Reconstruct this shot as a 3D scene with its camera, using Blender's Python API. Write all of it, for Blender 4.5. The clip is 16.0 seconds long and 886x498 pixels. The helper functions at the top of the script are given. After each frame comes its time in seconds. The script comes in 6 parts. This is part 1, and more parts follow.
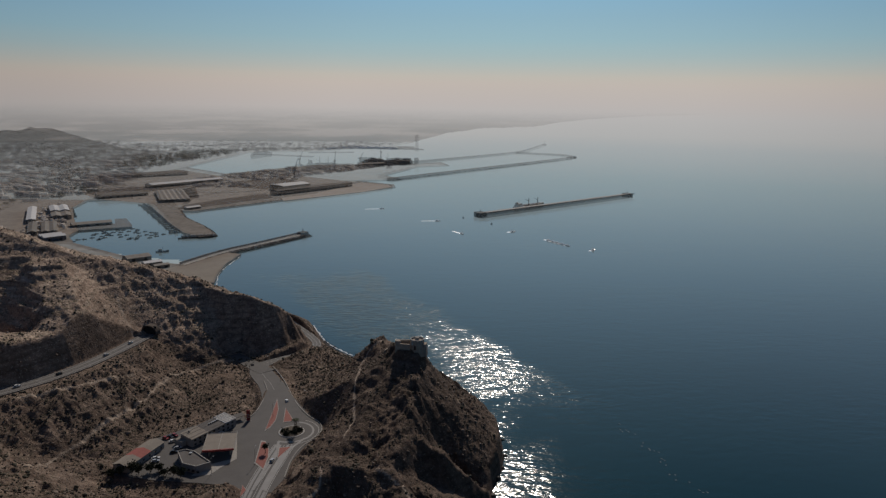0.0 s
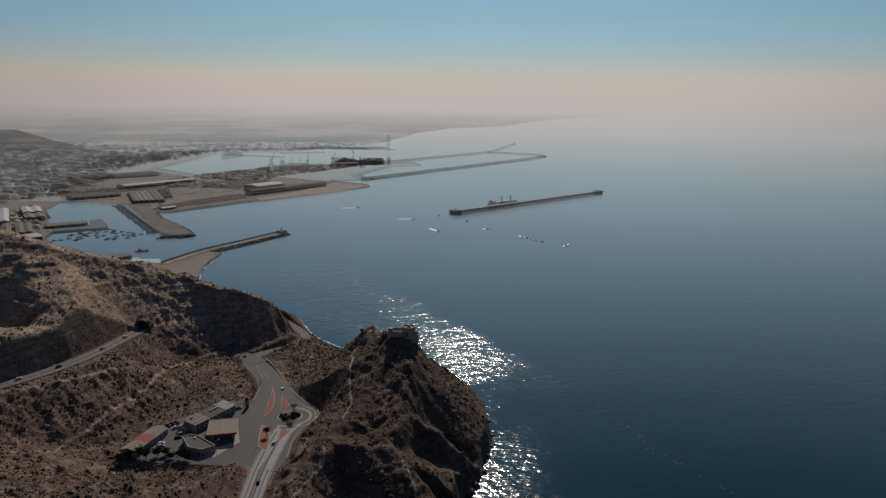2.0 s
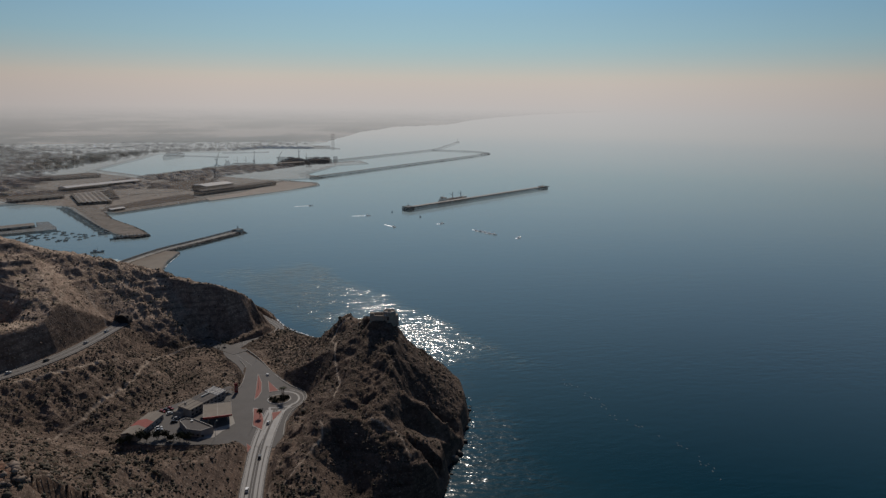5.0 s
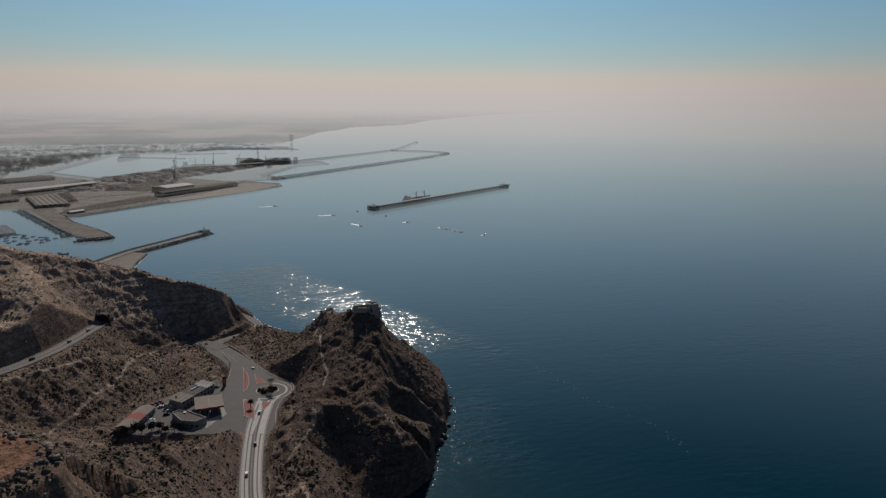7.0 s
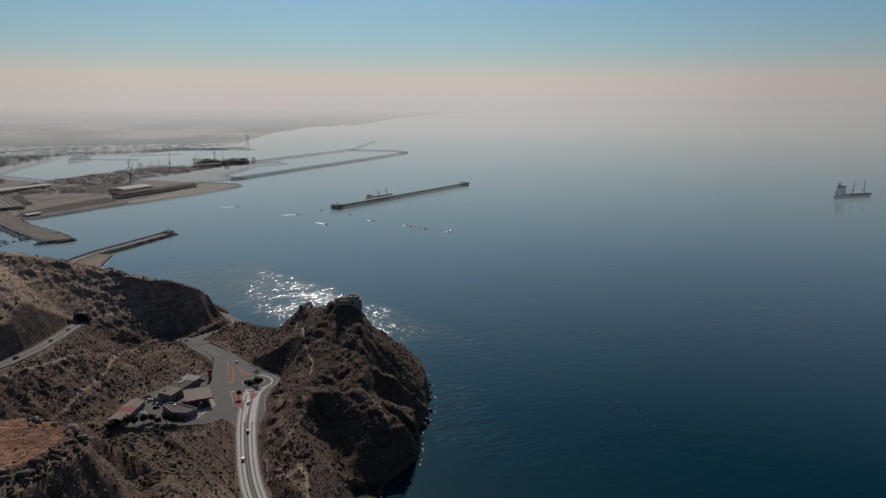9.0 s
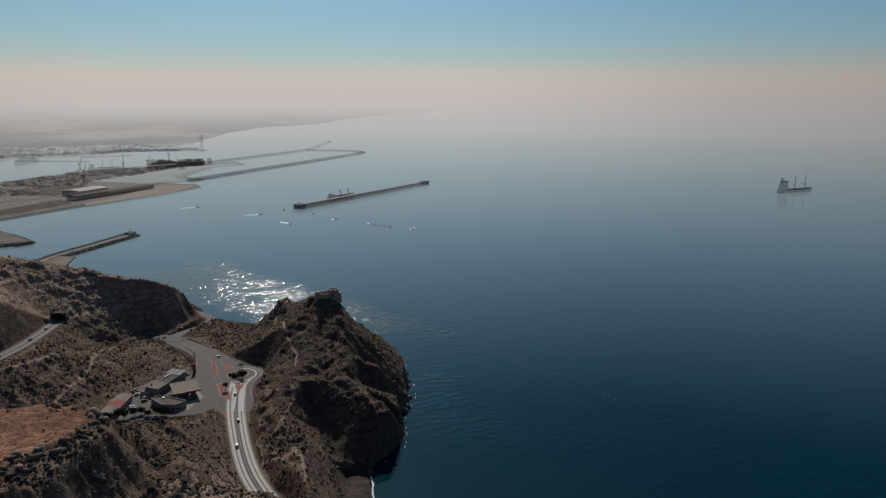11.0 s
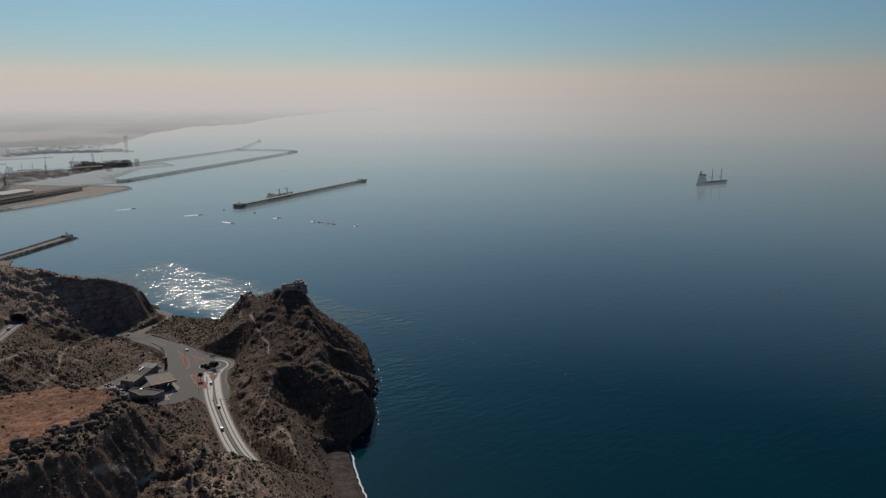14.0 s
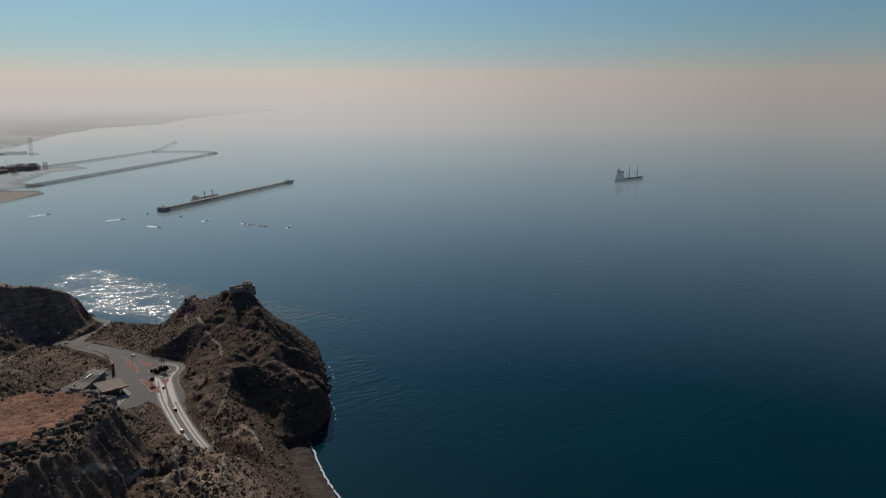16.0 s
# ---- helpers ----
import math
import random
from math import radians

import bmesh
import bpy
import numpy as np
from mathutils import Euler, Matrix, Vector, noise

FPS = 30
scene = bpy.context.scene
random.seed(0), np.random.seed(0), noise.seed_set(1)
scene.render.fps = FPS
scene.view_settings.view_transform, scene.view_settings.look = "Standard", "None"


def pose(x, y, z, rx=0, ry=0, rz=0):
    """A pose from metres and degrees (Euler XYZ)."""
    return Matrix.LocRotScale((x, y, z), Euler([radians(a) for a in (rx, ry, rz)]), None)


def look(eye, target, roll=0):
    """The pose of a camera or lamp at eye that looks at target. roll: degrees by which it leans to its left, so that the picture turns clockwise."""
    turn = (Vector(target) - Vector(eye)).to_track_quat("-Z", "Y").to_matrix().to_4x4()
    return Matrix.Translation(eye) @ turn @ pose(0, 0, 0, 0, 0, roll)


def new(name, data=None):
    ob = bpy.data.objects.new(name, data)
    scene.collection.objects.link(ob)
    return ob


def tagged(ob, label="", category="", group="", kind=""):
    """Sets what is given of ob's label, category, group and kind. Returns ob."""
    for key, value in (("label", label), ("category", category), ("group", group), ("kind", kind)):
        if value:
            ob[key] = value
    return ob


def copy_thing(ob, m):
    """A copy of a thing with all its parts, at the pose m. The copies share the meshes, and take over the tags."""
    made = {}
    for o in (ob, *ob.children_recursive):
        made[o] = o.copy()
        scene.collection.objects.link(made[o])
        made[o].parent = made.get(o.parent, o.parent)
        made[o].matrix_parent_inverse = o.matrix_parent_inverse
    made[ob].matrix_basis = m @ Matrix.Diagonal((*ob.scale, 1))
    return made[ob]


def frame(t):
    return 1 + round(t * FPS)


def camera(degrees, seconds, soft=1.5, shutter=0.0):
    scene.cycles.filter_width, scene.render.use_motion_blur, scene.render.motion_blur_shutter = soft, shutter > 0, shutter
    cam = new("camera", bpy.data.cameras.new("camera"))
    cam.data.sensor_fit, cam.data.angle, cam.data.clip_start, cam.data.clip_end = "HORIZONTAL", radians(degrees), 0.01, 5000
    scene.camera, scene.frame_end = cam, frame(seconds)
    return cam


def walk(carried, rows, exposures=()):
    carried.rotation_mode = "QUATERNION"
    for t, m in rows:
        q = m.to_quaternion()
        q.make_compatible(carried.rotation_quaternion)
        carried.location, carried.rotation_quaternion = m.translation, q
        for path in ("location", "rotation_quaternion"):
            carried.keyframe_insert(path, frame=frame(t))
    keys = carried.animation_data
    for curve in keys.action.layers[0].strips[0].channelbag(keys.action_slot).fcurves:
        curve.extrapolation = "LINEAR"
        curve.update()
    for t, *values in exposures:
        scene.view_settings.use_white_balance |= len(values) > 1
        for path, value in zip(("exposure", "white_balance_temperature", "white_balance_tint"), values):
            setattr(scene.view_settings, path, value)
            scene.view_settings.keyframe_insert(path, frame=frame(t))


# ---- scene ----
cam = camera(66.00, 16.0, 1.4)
# seconds, east, north, height, tilt, turn, lean
PATH = [
    (0, 53.6, 66.5, 207.2, 78.08, -1.73, 0.86),
    (0.5, 50.9, 60.4, 206.9, 78.10, -2.33, 0.87),
    (1, 47.6, 54.6, 206.7, 78.11, -2.97, 0.85),
    (1.5, 44.2, 49.2, 206.5, 78.13, -3.63, 0.80),
    (2, 40.7, 44.4, 206.2, 78.14, -4.32, 0.75),
    (2.5, 36.9, 39.6, 205.9, 78.14, -5.02, 0.70),
    (3, 32.7, 34.8, 205.7, 78.14, -5.75, 0.66),
    (3.5, 28.6, 30.0, 205.5, 78.13, -6.56, 0.61),
    (4, 24.2, 25.2, 205.4, 78.11, -7.46, 0.56),
    (6.5, 1.1, 2.1, 205.0, 78.14, -11.99, 0.43),
    (7, -3.7, -2.4, 205.0, 78.15, -12.91, 0.38),
    (7.5, -8.6, -6.8, 205.0, 78.14, -13.85, 0.33),
    (8, -13.6, -11.2, 204.9, 78.14, -14.78, 0.29),
    (8.5, -18.5, -15.5, 205.0, 78.14, -15.69, 0.24),
    (9, -23.5, -19.8, 205.0, 78.11, -16.65, 0.18),
    (11.5, -50.0, -40.0, 205.1, 78.08, -21.43, 0.02),
    (12, -55.3, -43.9, 205.2, 78.07, -22.38, -0.04),
    (12.5, -60.7, -47.6, 205.4, 78.05, -23.35, -0.09),
    (13, -66.5, -51.3, 205.5, 78.02, -24.36, -0.13),
    (13.5, -72.2, -54.7, 205.7, 78.03, -25.32, -0.13),
    (14, -78.2, -58.0, 205.9, 77.96, -26.45, -0.11),
    (14.5, -84.1, -60.7, 206.3, 77.96, -28.07, -0.12),
    (15, -90.5, -62.3, 206.8, 77.95, -29.79, -0.13),
    (15.5, -96.9, -63.4, 207.4, 77.93, -31.42, -0.12),
    (16, -103.2, -64.1, 208.1, 77.90, -33.09, -0.14),
]
# ---- end of path ----
walk(cam, [(t, pose(x, y, z, 0, 0, turn) @ pose(0, 0, 0, tilt, 0, 0) @ pose(0, 0, 0, 0, 0, lean)) for t, x, y, z, tilt, turn, lean in PATH], [(0.0, -0.57), (6.0, -0.5), (16.0, -0.44)])

scene.cycles.transparent_max_bounces = 32

# ---------- light ----------
SUN_AZIMUTH, SUN_HEIGHT = 7.2, 38.0
world = bpy.data.worlds.new("world")
scene.world = world
world.use_nodes = True
wn, wl = world.node_tree.nodes, world.node_tree.links
wn.clear()
sky = wn.new("ShaderNodeTexSky")
sky.sky_type = "NISHITA"
sky.sun_disc = False
sky.sun_elevation, sky.sun_rotation = radians(SUN_HEIGHT), radians(SUN_AZIMUTH)
sky.air_density, sky.dust_density, sky.ozone_density = 1.0, 0.6, 3.0
coord, split = wn.new("ShaderNodeTexCoord"), wn.new("ShaderNodeSeparateXYZ")
wl.new(coord.outputs["Generated"], split.inputs[0])


def world_ramp(fac, stops):
    r = wn.new("ShaderNodeValToRGB")
    while len(r.color_ramp.elements) < len(stops):
        r.color_ramp.elements.new(0.5)
    for el, (p, c) in zip(r.color_ramp.elements, stops):
        el.position, el.color = p, (*c, 1)
    wl.new(fac, r.inputs[0])
    return r.outputs[0]


def world_mix(mode, fac, a, b):
    x = wn.new("ShaderNodeMix")
    x.data_type, x.blend_type = "RGBA", mode
    for k, v in ((0, fac), (6, a), (7, b)):
        if isinstance(v, bpy.types.NodeSocket):
            wl.new(v, x.inputs[k])
        else:
            x.inputs[k].default_value = v
    return x.outputs[2]


shift = wn.new("ShaderNodeMath")
shift.operation, shift.inputs[1].default_value = "ADD", 0.1
wl.new(split.outputs[2], shift.inputs[0])
# haze painted along the horizon: how dense it is, and its colour from below the sea's edge upwards, which far surfaces
# let through
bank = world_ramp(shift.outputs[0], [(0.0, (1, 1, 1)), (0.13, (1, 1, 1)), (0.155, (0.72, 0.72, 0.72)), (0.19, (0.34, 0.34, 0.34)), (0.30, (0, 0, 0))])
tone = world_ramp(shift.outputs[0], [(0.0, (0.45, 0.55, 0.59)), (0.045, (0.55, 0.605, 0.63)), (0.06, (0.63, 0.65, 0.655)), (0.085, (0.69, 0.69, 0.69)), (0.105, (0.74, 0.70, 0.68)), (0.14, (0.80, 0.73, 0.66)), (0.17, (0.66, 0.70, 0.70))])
towards = wn.new("ShaderNodeVectorMath")
towards.operation = "DOT_PRODUCT"
wl.new(coord.outputs["Generated"], towards.inputs[0])
towards.inputs[1].default_value = (math.sin(radians(SUN_AZIMUTH)), math.cos(radians(SUN_AZIMUTH)), 0)
glow = world_ramp(towards.outputs["Value"], [(0.0, (4.8, 4.6, 4.5)), (0.62, (6.0, 5.85, 5.8)), (0.82, (7.7, 7.5, 7.4)), (0.97, (9.9, 9.65, 9.5))])
inland = wn.new("ShaderNodeVectorMath")
inland.operation = "DOT_PRODUCT"
wl.new(coord.outputs["Generated"], inland.inputs[0])
inland.inputs[1].default_value = (-0.8, 0.6, 0)
# slightly warmer haze colour towards the land
inland_tint = world_ramp(inland.outputs["Value"], [(0.45, (1, 1, 1)), (0.85, (1.01, 0.985, 0.975))])
haze = world_mix("MULTIPLY", 1.0, world_mix("MULTIPLY", 1.0, tone, glow), inland_tint)
veil = world_ramp(split.outputs[2], [(0.12, (0.4, 0.67, 0.78)), (0.3, (0.5, 0.86, 1.04)), (0.5, (0.48, 0.76, 0.95)), (0.8, (1.7, 1.5, 1.32))])
aside = world_ramp(towards.outputs["Value"], [(0.2, (0.4, 0.43, 0.5)), (0.52, (0.5, 0.54, 0.6)), (0.75, (0.88, 0.9, 0.92)), (0.93, (1.06, 1.06, 1.06))])
higher = world_ramp(split.outputs[2], [(0.16, (0, 0, 0)), (0.34, (1, 1, 1))])
tinted = world_mix("MULTIPLY", 1.0, world_mix("MULTIPLY", higher, sky.outputs[0], aside), veil)
final = world_mix("MIX", bank, tinted, haze)
back, wout = wn.new("ShaderNodeBackground"), wn.new("ShaderNodeOutputWorld")
back.inputs[1].default_value = 0.1
wl.new(final, back.inputs[0])
wl.new(back.outputs[0], wout.inputs[0])
sun_data = bpy.data.lights.new("sun", "SUN")
sun_data.energy, sun_data.angle, sun_data.color = 4.1, radians(0.53), (1.0, 0.9, 0.79)
sun = new("sun", sun_data)
sun.matrix_world = look((300, 900, 900), (300 - math.sin(radians(SUN_AZIMUTH)) * 100, 900 - math.cos(radians(SUN_AZIMUTH)) * 100, 900 - math.tan(radians(SUN_HEIGHT)) * 100))


# ---------- materials ----------
def nodes_of(name):
    m = bpy.data.materials.new(name)
    m.use_nodes = True
    m.node_tree.nodes.clear()
    return m, m.node_tree.nodes, m.node_tree.links


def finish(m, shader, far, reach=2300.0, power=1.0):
    """Imitates haze: far things turn see-through towards the sky's haze colour, more so with distance from the middle
    of the camera path.
    """
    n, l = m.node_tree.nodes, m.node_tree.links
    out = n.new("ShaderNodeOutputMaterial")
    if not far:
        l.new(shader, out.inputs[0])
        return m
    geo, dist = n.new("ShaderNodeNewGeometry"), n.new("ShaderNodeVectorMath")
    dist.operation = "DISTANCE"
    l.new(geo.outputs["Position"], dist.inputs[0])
    # middle of the camera path
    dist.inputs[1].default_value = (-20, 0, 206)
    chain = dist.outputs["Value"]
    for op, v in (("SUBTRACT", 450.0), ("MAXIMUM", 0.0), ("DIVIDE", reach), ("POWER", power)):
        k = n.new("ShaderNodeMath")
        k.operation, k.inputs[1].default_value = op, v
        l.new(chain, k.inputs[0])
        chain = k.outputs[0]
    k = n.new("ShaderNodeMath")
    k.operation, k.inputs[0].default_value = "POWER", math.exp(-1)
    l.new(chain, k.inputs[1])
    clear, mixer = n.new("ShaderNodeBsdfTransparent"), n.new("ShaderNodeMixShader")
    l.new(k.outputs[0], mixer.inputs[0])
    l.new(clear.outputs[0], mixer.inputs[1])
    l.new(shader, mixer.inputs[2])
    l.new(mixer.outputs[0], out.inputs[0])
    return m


def noise_node(m, size, detail=4.0, vec=None, rough=0.6):
    t = m.node_tree.nodes.new("ShaderNodeTexNoise")
    t.inputs["Scale"].default_value, t.inputs["Detail"].default_value, t.inputs["Roughness"].default_value = 1.0 / size, detail, rough
    if vec is not None:
        m.node_tree.links.new(vec, t.inputs["Vector"])
    return t.outputs["Fac"]


def ramp_node(m, fac, stops):
    r = m.node_tree.nodes.new("ShaderNodeValToRGB")
    while len(r.color_ramp.elements) < len(stops):
        r.color_ramp.elements.new(0.5)
    for el, (p, c) in zip(r.color_ramp.elements, stops):
        el.position, el.color = p, (*c, 1) if len(c) == 3 else c
    m.node_tree.links.new(fac, r.inputs[0])
    return r.outputs[0]


def blend_node(m, fac, a, b, mode="MIX"):
    x = m.node_tree.nodes.new("ShaderNodeMix")
    x.data_type, x.blend_type = "RGBA", mode
    for s, v in ((0, fac), (6, a), (7, b)):
        if isinstance(v, bpy.types.NodeSocket):
            m.node_tree.links.new(v, x.inputs[s])
        else:
            x.inputs[s].default_value = v if s == 0 else (*v, 1)
    return x.outputs[2]


def surface(name, dark, light, size=3.0, rough=0.85, bump=0.2, fine=None, metal=0.0, far=False, vary=0.0, spec=0.3, reach=2300.0, power=1.0):
    """A worn surface: two tones blended at two scales, with fine relief; vary: how much single pieces differ in tone."""
    m, n, l = nodes_of(name)
    geo = n.new("ShaderNodeNewGeometry")
    pos = geo.outputs["Position"]
    fine = fine or size / 8
    big, small = noise_node(m, size, 4, pos), noise_node(m, fine, 3, pos)
    a = n.new("ShaderNodeMath")
    a.operation = "MULTIPLY_ADD"
    a.inputs[1].default_value, a.inputs[2].default_value = 0.5, 0.0
    l.new(small, a.inputs[0])
    b = n.new("ShaderNodeMath")
    b.operation, b.inputs[1].default_value = "MULTIPLY_ADD", 0.5
    l.new(big, b.inputs[0])
    l.new(a.outputs[0], b.inputs[2])
    col = ramp_node(m, b.outputs[0], [(0.3, dark), (0.68, light)])
    if vary:
        info = n.new("ShaderNodeObjectInfo")
        tone = ramp_node(m, info.outputs["Random"], [(0.0, (1 - vary,) * 3), (1.0, (1 + vary * 0.6,) * 3)])
        col = blend_node(m, 1.0, col, tone, "MULTIPLY")
    p = n.new("ShaderNodeBsdfPrincipled")
    l.new(col, p.inputs["Base Color"])
    p.inputs["Roughness"].default_value, p.inputs["Metallic"].default_value, p.inputs["Specular IOR Level"].default_value = rough, metal, spec
    if bump:
        bn = n.new("ShaderNodeBump")
        bn.inputs["Strength"].default_value, bn.inputs["Distance"].default_value = bump, fine
        l.new(small, bn.inputs["Height"])
        l.new(bn.outputs[0], p.inputs["Normal"])
    return finish(m, p.outputs[0], far, reach, power)


def land_material():
    m, n, l = nodes_of("rock_and_scrub")
    geo = n.new("ShaderNodeNewGeometry")
    pos = geo.outputs["Position"]
    sp = n.new("ShaderNodeSeparateXYZ")
    l.new(geo.outputs["Normal"], sp.inputs[0])
    soil = ramp_node(m, noise_node(m, 14, 6, pos, 0.7), [(0.3, (0.09, 0.069, 0.054)), (0.5, (0.17, 0.131, 0.104)), (0.68, (0.3, 0.242, 0.195))])
    rock = ramp_node(m, noise_node(m, 5, 6, pos, 0.7), [(0.3, (0.06, 0.044, 0.034)), (0.52, (0.13, 0.095, 0.073)), (0.72, (0.22, 0.165, 0.127))])
    flat = ramp_node(m, sp.outputs[2], [(0.68, (0, 0, 0)), (0.9, (1, 1, 1))])
    col = blend_node(m, flat, rock, soil)
    tuft = ramp_node(m, noise_node(m, 1.9, 6, pos, 0.75), [(0.52, (0, 0, 0)), (0.56, (1, 1, 1))])
    patch = ramp_node(m, noise_node(m, 22, 3, pos), [(0.38, (0.15, 0.15, 0.15)), (0.58, (0.9, 0.9, 0.9))])
    col = blend_node(m, blend_node(m, 1.0, flat, blend_node(m, 1.0, tuft, patch, "MULTIPLY"), "MULTIPLY"), col, (0.05, 0.05, 0.03))
    stone = ramp_node(m, noise_node(m, 1.1, 4, pos, 0.7), [(0.58, (0, 0, 0)), (0.63, (0.8, 0.8, 0.8))])
    col = blend_node(m, stone, col, (0.32, 0.275, 0.225))
    for attr, tint in (("red_soil", ((0.25, 0.128, 0.08), (0.4, 0.235, 0.16))), ("bare", ((0.19, 0.158, 0.128), (0.3, 0.258, 0.21))), ("sand", ((0.065, 0.056, 0.05), (0.105, 0.093, 0.083)))):
        a = n.new("ShaderNodeAttribute")
        a.attribute_name = attr
        mottled = ramp_node(m, noise_node(m, 4, 5, pos), [(0.35, tint[0]), (0.65, tint[1])])
        if attr == "red_soil":
            mottled = blend_node(m, tuft, mottled, (0.1, 0.06, 0.035))
        col = blend_node(m, a.outputs["Fac"], col, mottled)
    kind = n.new("ShaderNodeAttribute")
    kind.attribute_name = "stone_haze_tone"
    # multiplies the land colour; the top stops imitate haze over the hill
    stone_haze_tint = ramp_node(m, kind.outputs["Fac"], [(0.0, (0.6, 0.545, 0.52)), (0.5, (0.84, 0.77, 0.735)), (0.75, (1.38, 1.3, 1.25)), (1.0, (1.75, 1.66, 1.58))])
    col = blend_node(m, 1.0, col, stone_haze_tint, "MULTIPLY")
    beds = n.new("ShaderNodeMapping")
    beds.inputs["Rotation"].default_value = (radians(6), radians(-9), 0)
    beds.inputs["Scale"].default_value = (0.035, 0.035, 0.5)
    l.new(pos, beds.inputs[0])
    bed = ramp_node(m, noise_node(m, 1.0, 5, beds.outputs[0], 0.65), [(0.36, (0.62, 0.6, 0.58)), (0.5, (1, 1, 1)), (0.64, (1.3, 1.28, 1.25))])
    col = blend_node(m, 0.8, col, bed, "MULTIPLY")
    p = n.new("ShaderNodeBsdfPrincipled")
    l.new(col, p.inputs["Base Color"])
    p.inputs["Roughness"].default_value, p.inputs["Specular IOR Level"].default_value = 0.95, 0.15
    prev = None
    relief = ramp_node(m, flat, [(0.0, (0.4, 0.4, 0.4)), (1.0, (1, 1, 1))])
    for size, dist in ((7, 2.4), (1.5, 1.1)):
        bn = n.new("ShaderNodeBump")
        bn.inputs["Distance"].default_value = dist
        l.new(relief, bn.inputs["Strength"])
        l.new(noise_node(m, size, 5, pos, 0.65), bn.inputs["Height"])
        if prev is not None:
            l.new(prev, bn.inputs["Normal"])
        prev = bn.outputs[0]
    l.new(prev, p.inputs["Normal"])
    return finish(m, p.outputs[0], False)


def sea_material():
    m, n, l = nodes_of("sea_water")
    geo = n.new("ShaderNodeNewGeometry")
    pos = geo.outputs["Position"]
    p = n.new("ShaderNodeBsdfPrincipled")
    col = ramp_node(m, noise_node(m, 420, 4, pos), [(0.3, (0.0002, 0.0175, 0.0245)), (0.7, (0.0004, 0.0265, 0.0355))])
    l.new(col, p.inputs["Base Color"])
    p.inputs["IOR"].default_value, p.inputs["Specular IOR Level"].default_value = 1.33, 0.25

    def dot(vx, vy, off, reach):
        """How far along a slanting line, as a share of reach."""
        d = n.new("ShaderNodeVectorMath")
        d.operation = "DOT_PRODUCT"
        l.new(pos, d.inputs[0])
        d.inputs[1].default_value = (vx / reach, vy / reach, 0)
        sub = n.new("ShaderNodeMath")
        sub.operation, sub.inputs[1].default_value = "SUBTRACT", off / reach
        l.new(d.outputs["Value"], sub.inputs[0])
        ab = n.new("ShaderNodeMath")
        ab.operation = "ABSOLUTE"
        l.new(sub.outputs[0], ab.inputs[0])
        return ab.outputs[0]

    # a breeze off the headland ruffles one slanting band of water; the rest lies calmer, with faint gusts
    across, length = dot(0.889, 0.457, 0.889 * 15 + 0.457 * 687 + 13, 128), dot(0.457, -0.889, -604, 450)
    far_most = n.new("ShaderNodeMath")
    far_most.operation = "MAXIMUM"
    l.new(across, far_most.inputs[0])
    l.new(length, far_most.inputs[1])
    wob = n.new("ShaderNodeMath")
    wob.operation, wob.inputs[1].default_value = "MULTIPLY_ADD", 0.45
    l.new(noise_node(m, 60, 4, pos, 0.6), wob.inputs[0])
    l.new(far_most.outputs[0], wob.inputs[2])
    breeze = ramp_node(m, wob.outputs[0], [(0.6, (1, 1, 1)), (0.75, (0, 0, 0))])
    lanes = n.new("ShaderNodeMapping")
    lanes.inputs["Rotation"].default_value, lanes.inputs["Scale"].default_value = (0, 0, radians(24)), (0.55, 1.0, 1.0)
    l.new(pos, lanes.inputs[0])
    breeze = blend_node(m, 1.0, breeze, ramp_node(m, noise_node(m, 24, 5, lanes.outputs[0], 0.65), [(0.36, (0.5,) * 3), (0.56, (1,) * 3)]), "MULTIPLY")
    near = n.new("ShaderNodeMath")
    near.operation = "MAXIMUM"
    l.new(dot(1, 0, 108, 80), near.inputs[0])
    l.new(dot(0, 1, 395, 190), near.inputs[1])
    wob = n.new("ShaderNodeMath")
    wob.operation, wob.inputs[1].default_value = "MULTIPLY_ADD", 0.65
    l.new(noise_node(m, 26, 4, pos, 0.7), wob.inputs[0])
    l.new(near.outputs[0], wob.inputs[2])
    breeze = blend_node(m, 1.0, breeze, ramp_node(m, wob.outputs[0], [(0.5, (0.5, 0.5, 0.5)), (0.75, (0, 0, 0))]), "LIGHTEN")
    gust = ramp_node(m, noise_node(m, 260, 3, pos, 0.5), [(0.35, (0.05,) * 3), (0.65, (0.09,) * 3)])
    l.new(blend_node(m, breeze, gust, (0.14, 0.14, 0.14)), p.inputs["Roughness"])
    stretch = n.new("ShaderNodeMapping")
    stretch.inputs["Rotation"].default_value = (0, 0, radians(-14))
    stretch.inputs["Scale"].default_value = (0.45, 1.0, 1.0)
    l.new(pos, stretch.inputs[0])
    calm = ramp_node(m, noise_node(m, 95, 4, stretch.outputs[0], 0.6), [(0.36, (0.07,) * 3), (0.62, (0.2,) * 3)])
    ripple = blend_node(m, breeze, calm, (1, 1, 1))
    prev = None
    for size, dist in ((14, 1.3), (5.0, 1.25)):
        bn = n.new("ShaderNodeBump")
        bn.inputs["Distance"].default_value = dist
        l.new(ripple, bn.inputs["Strength"])
        l.new(noise_node(m, size, 3, stretch.outputs[0], 0.55), bn.inputs["Height"])
        if prev is not None:
            l.new(prev, bn.inputs["Normal"])
        prev = bn.outputs[0]
    l.new(prev, p.inputs["Normal"])
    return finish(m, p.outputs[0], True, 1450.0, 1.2)


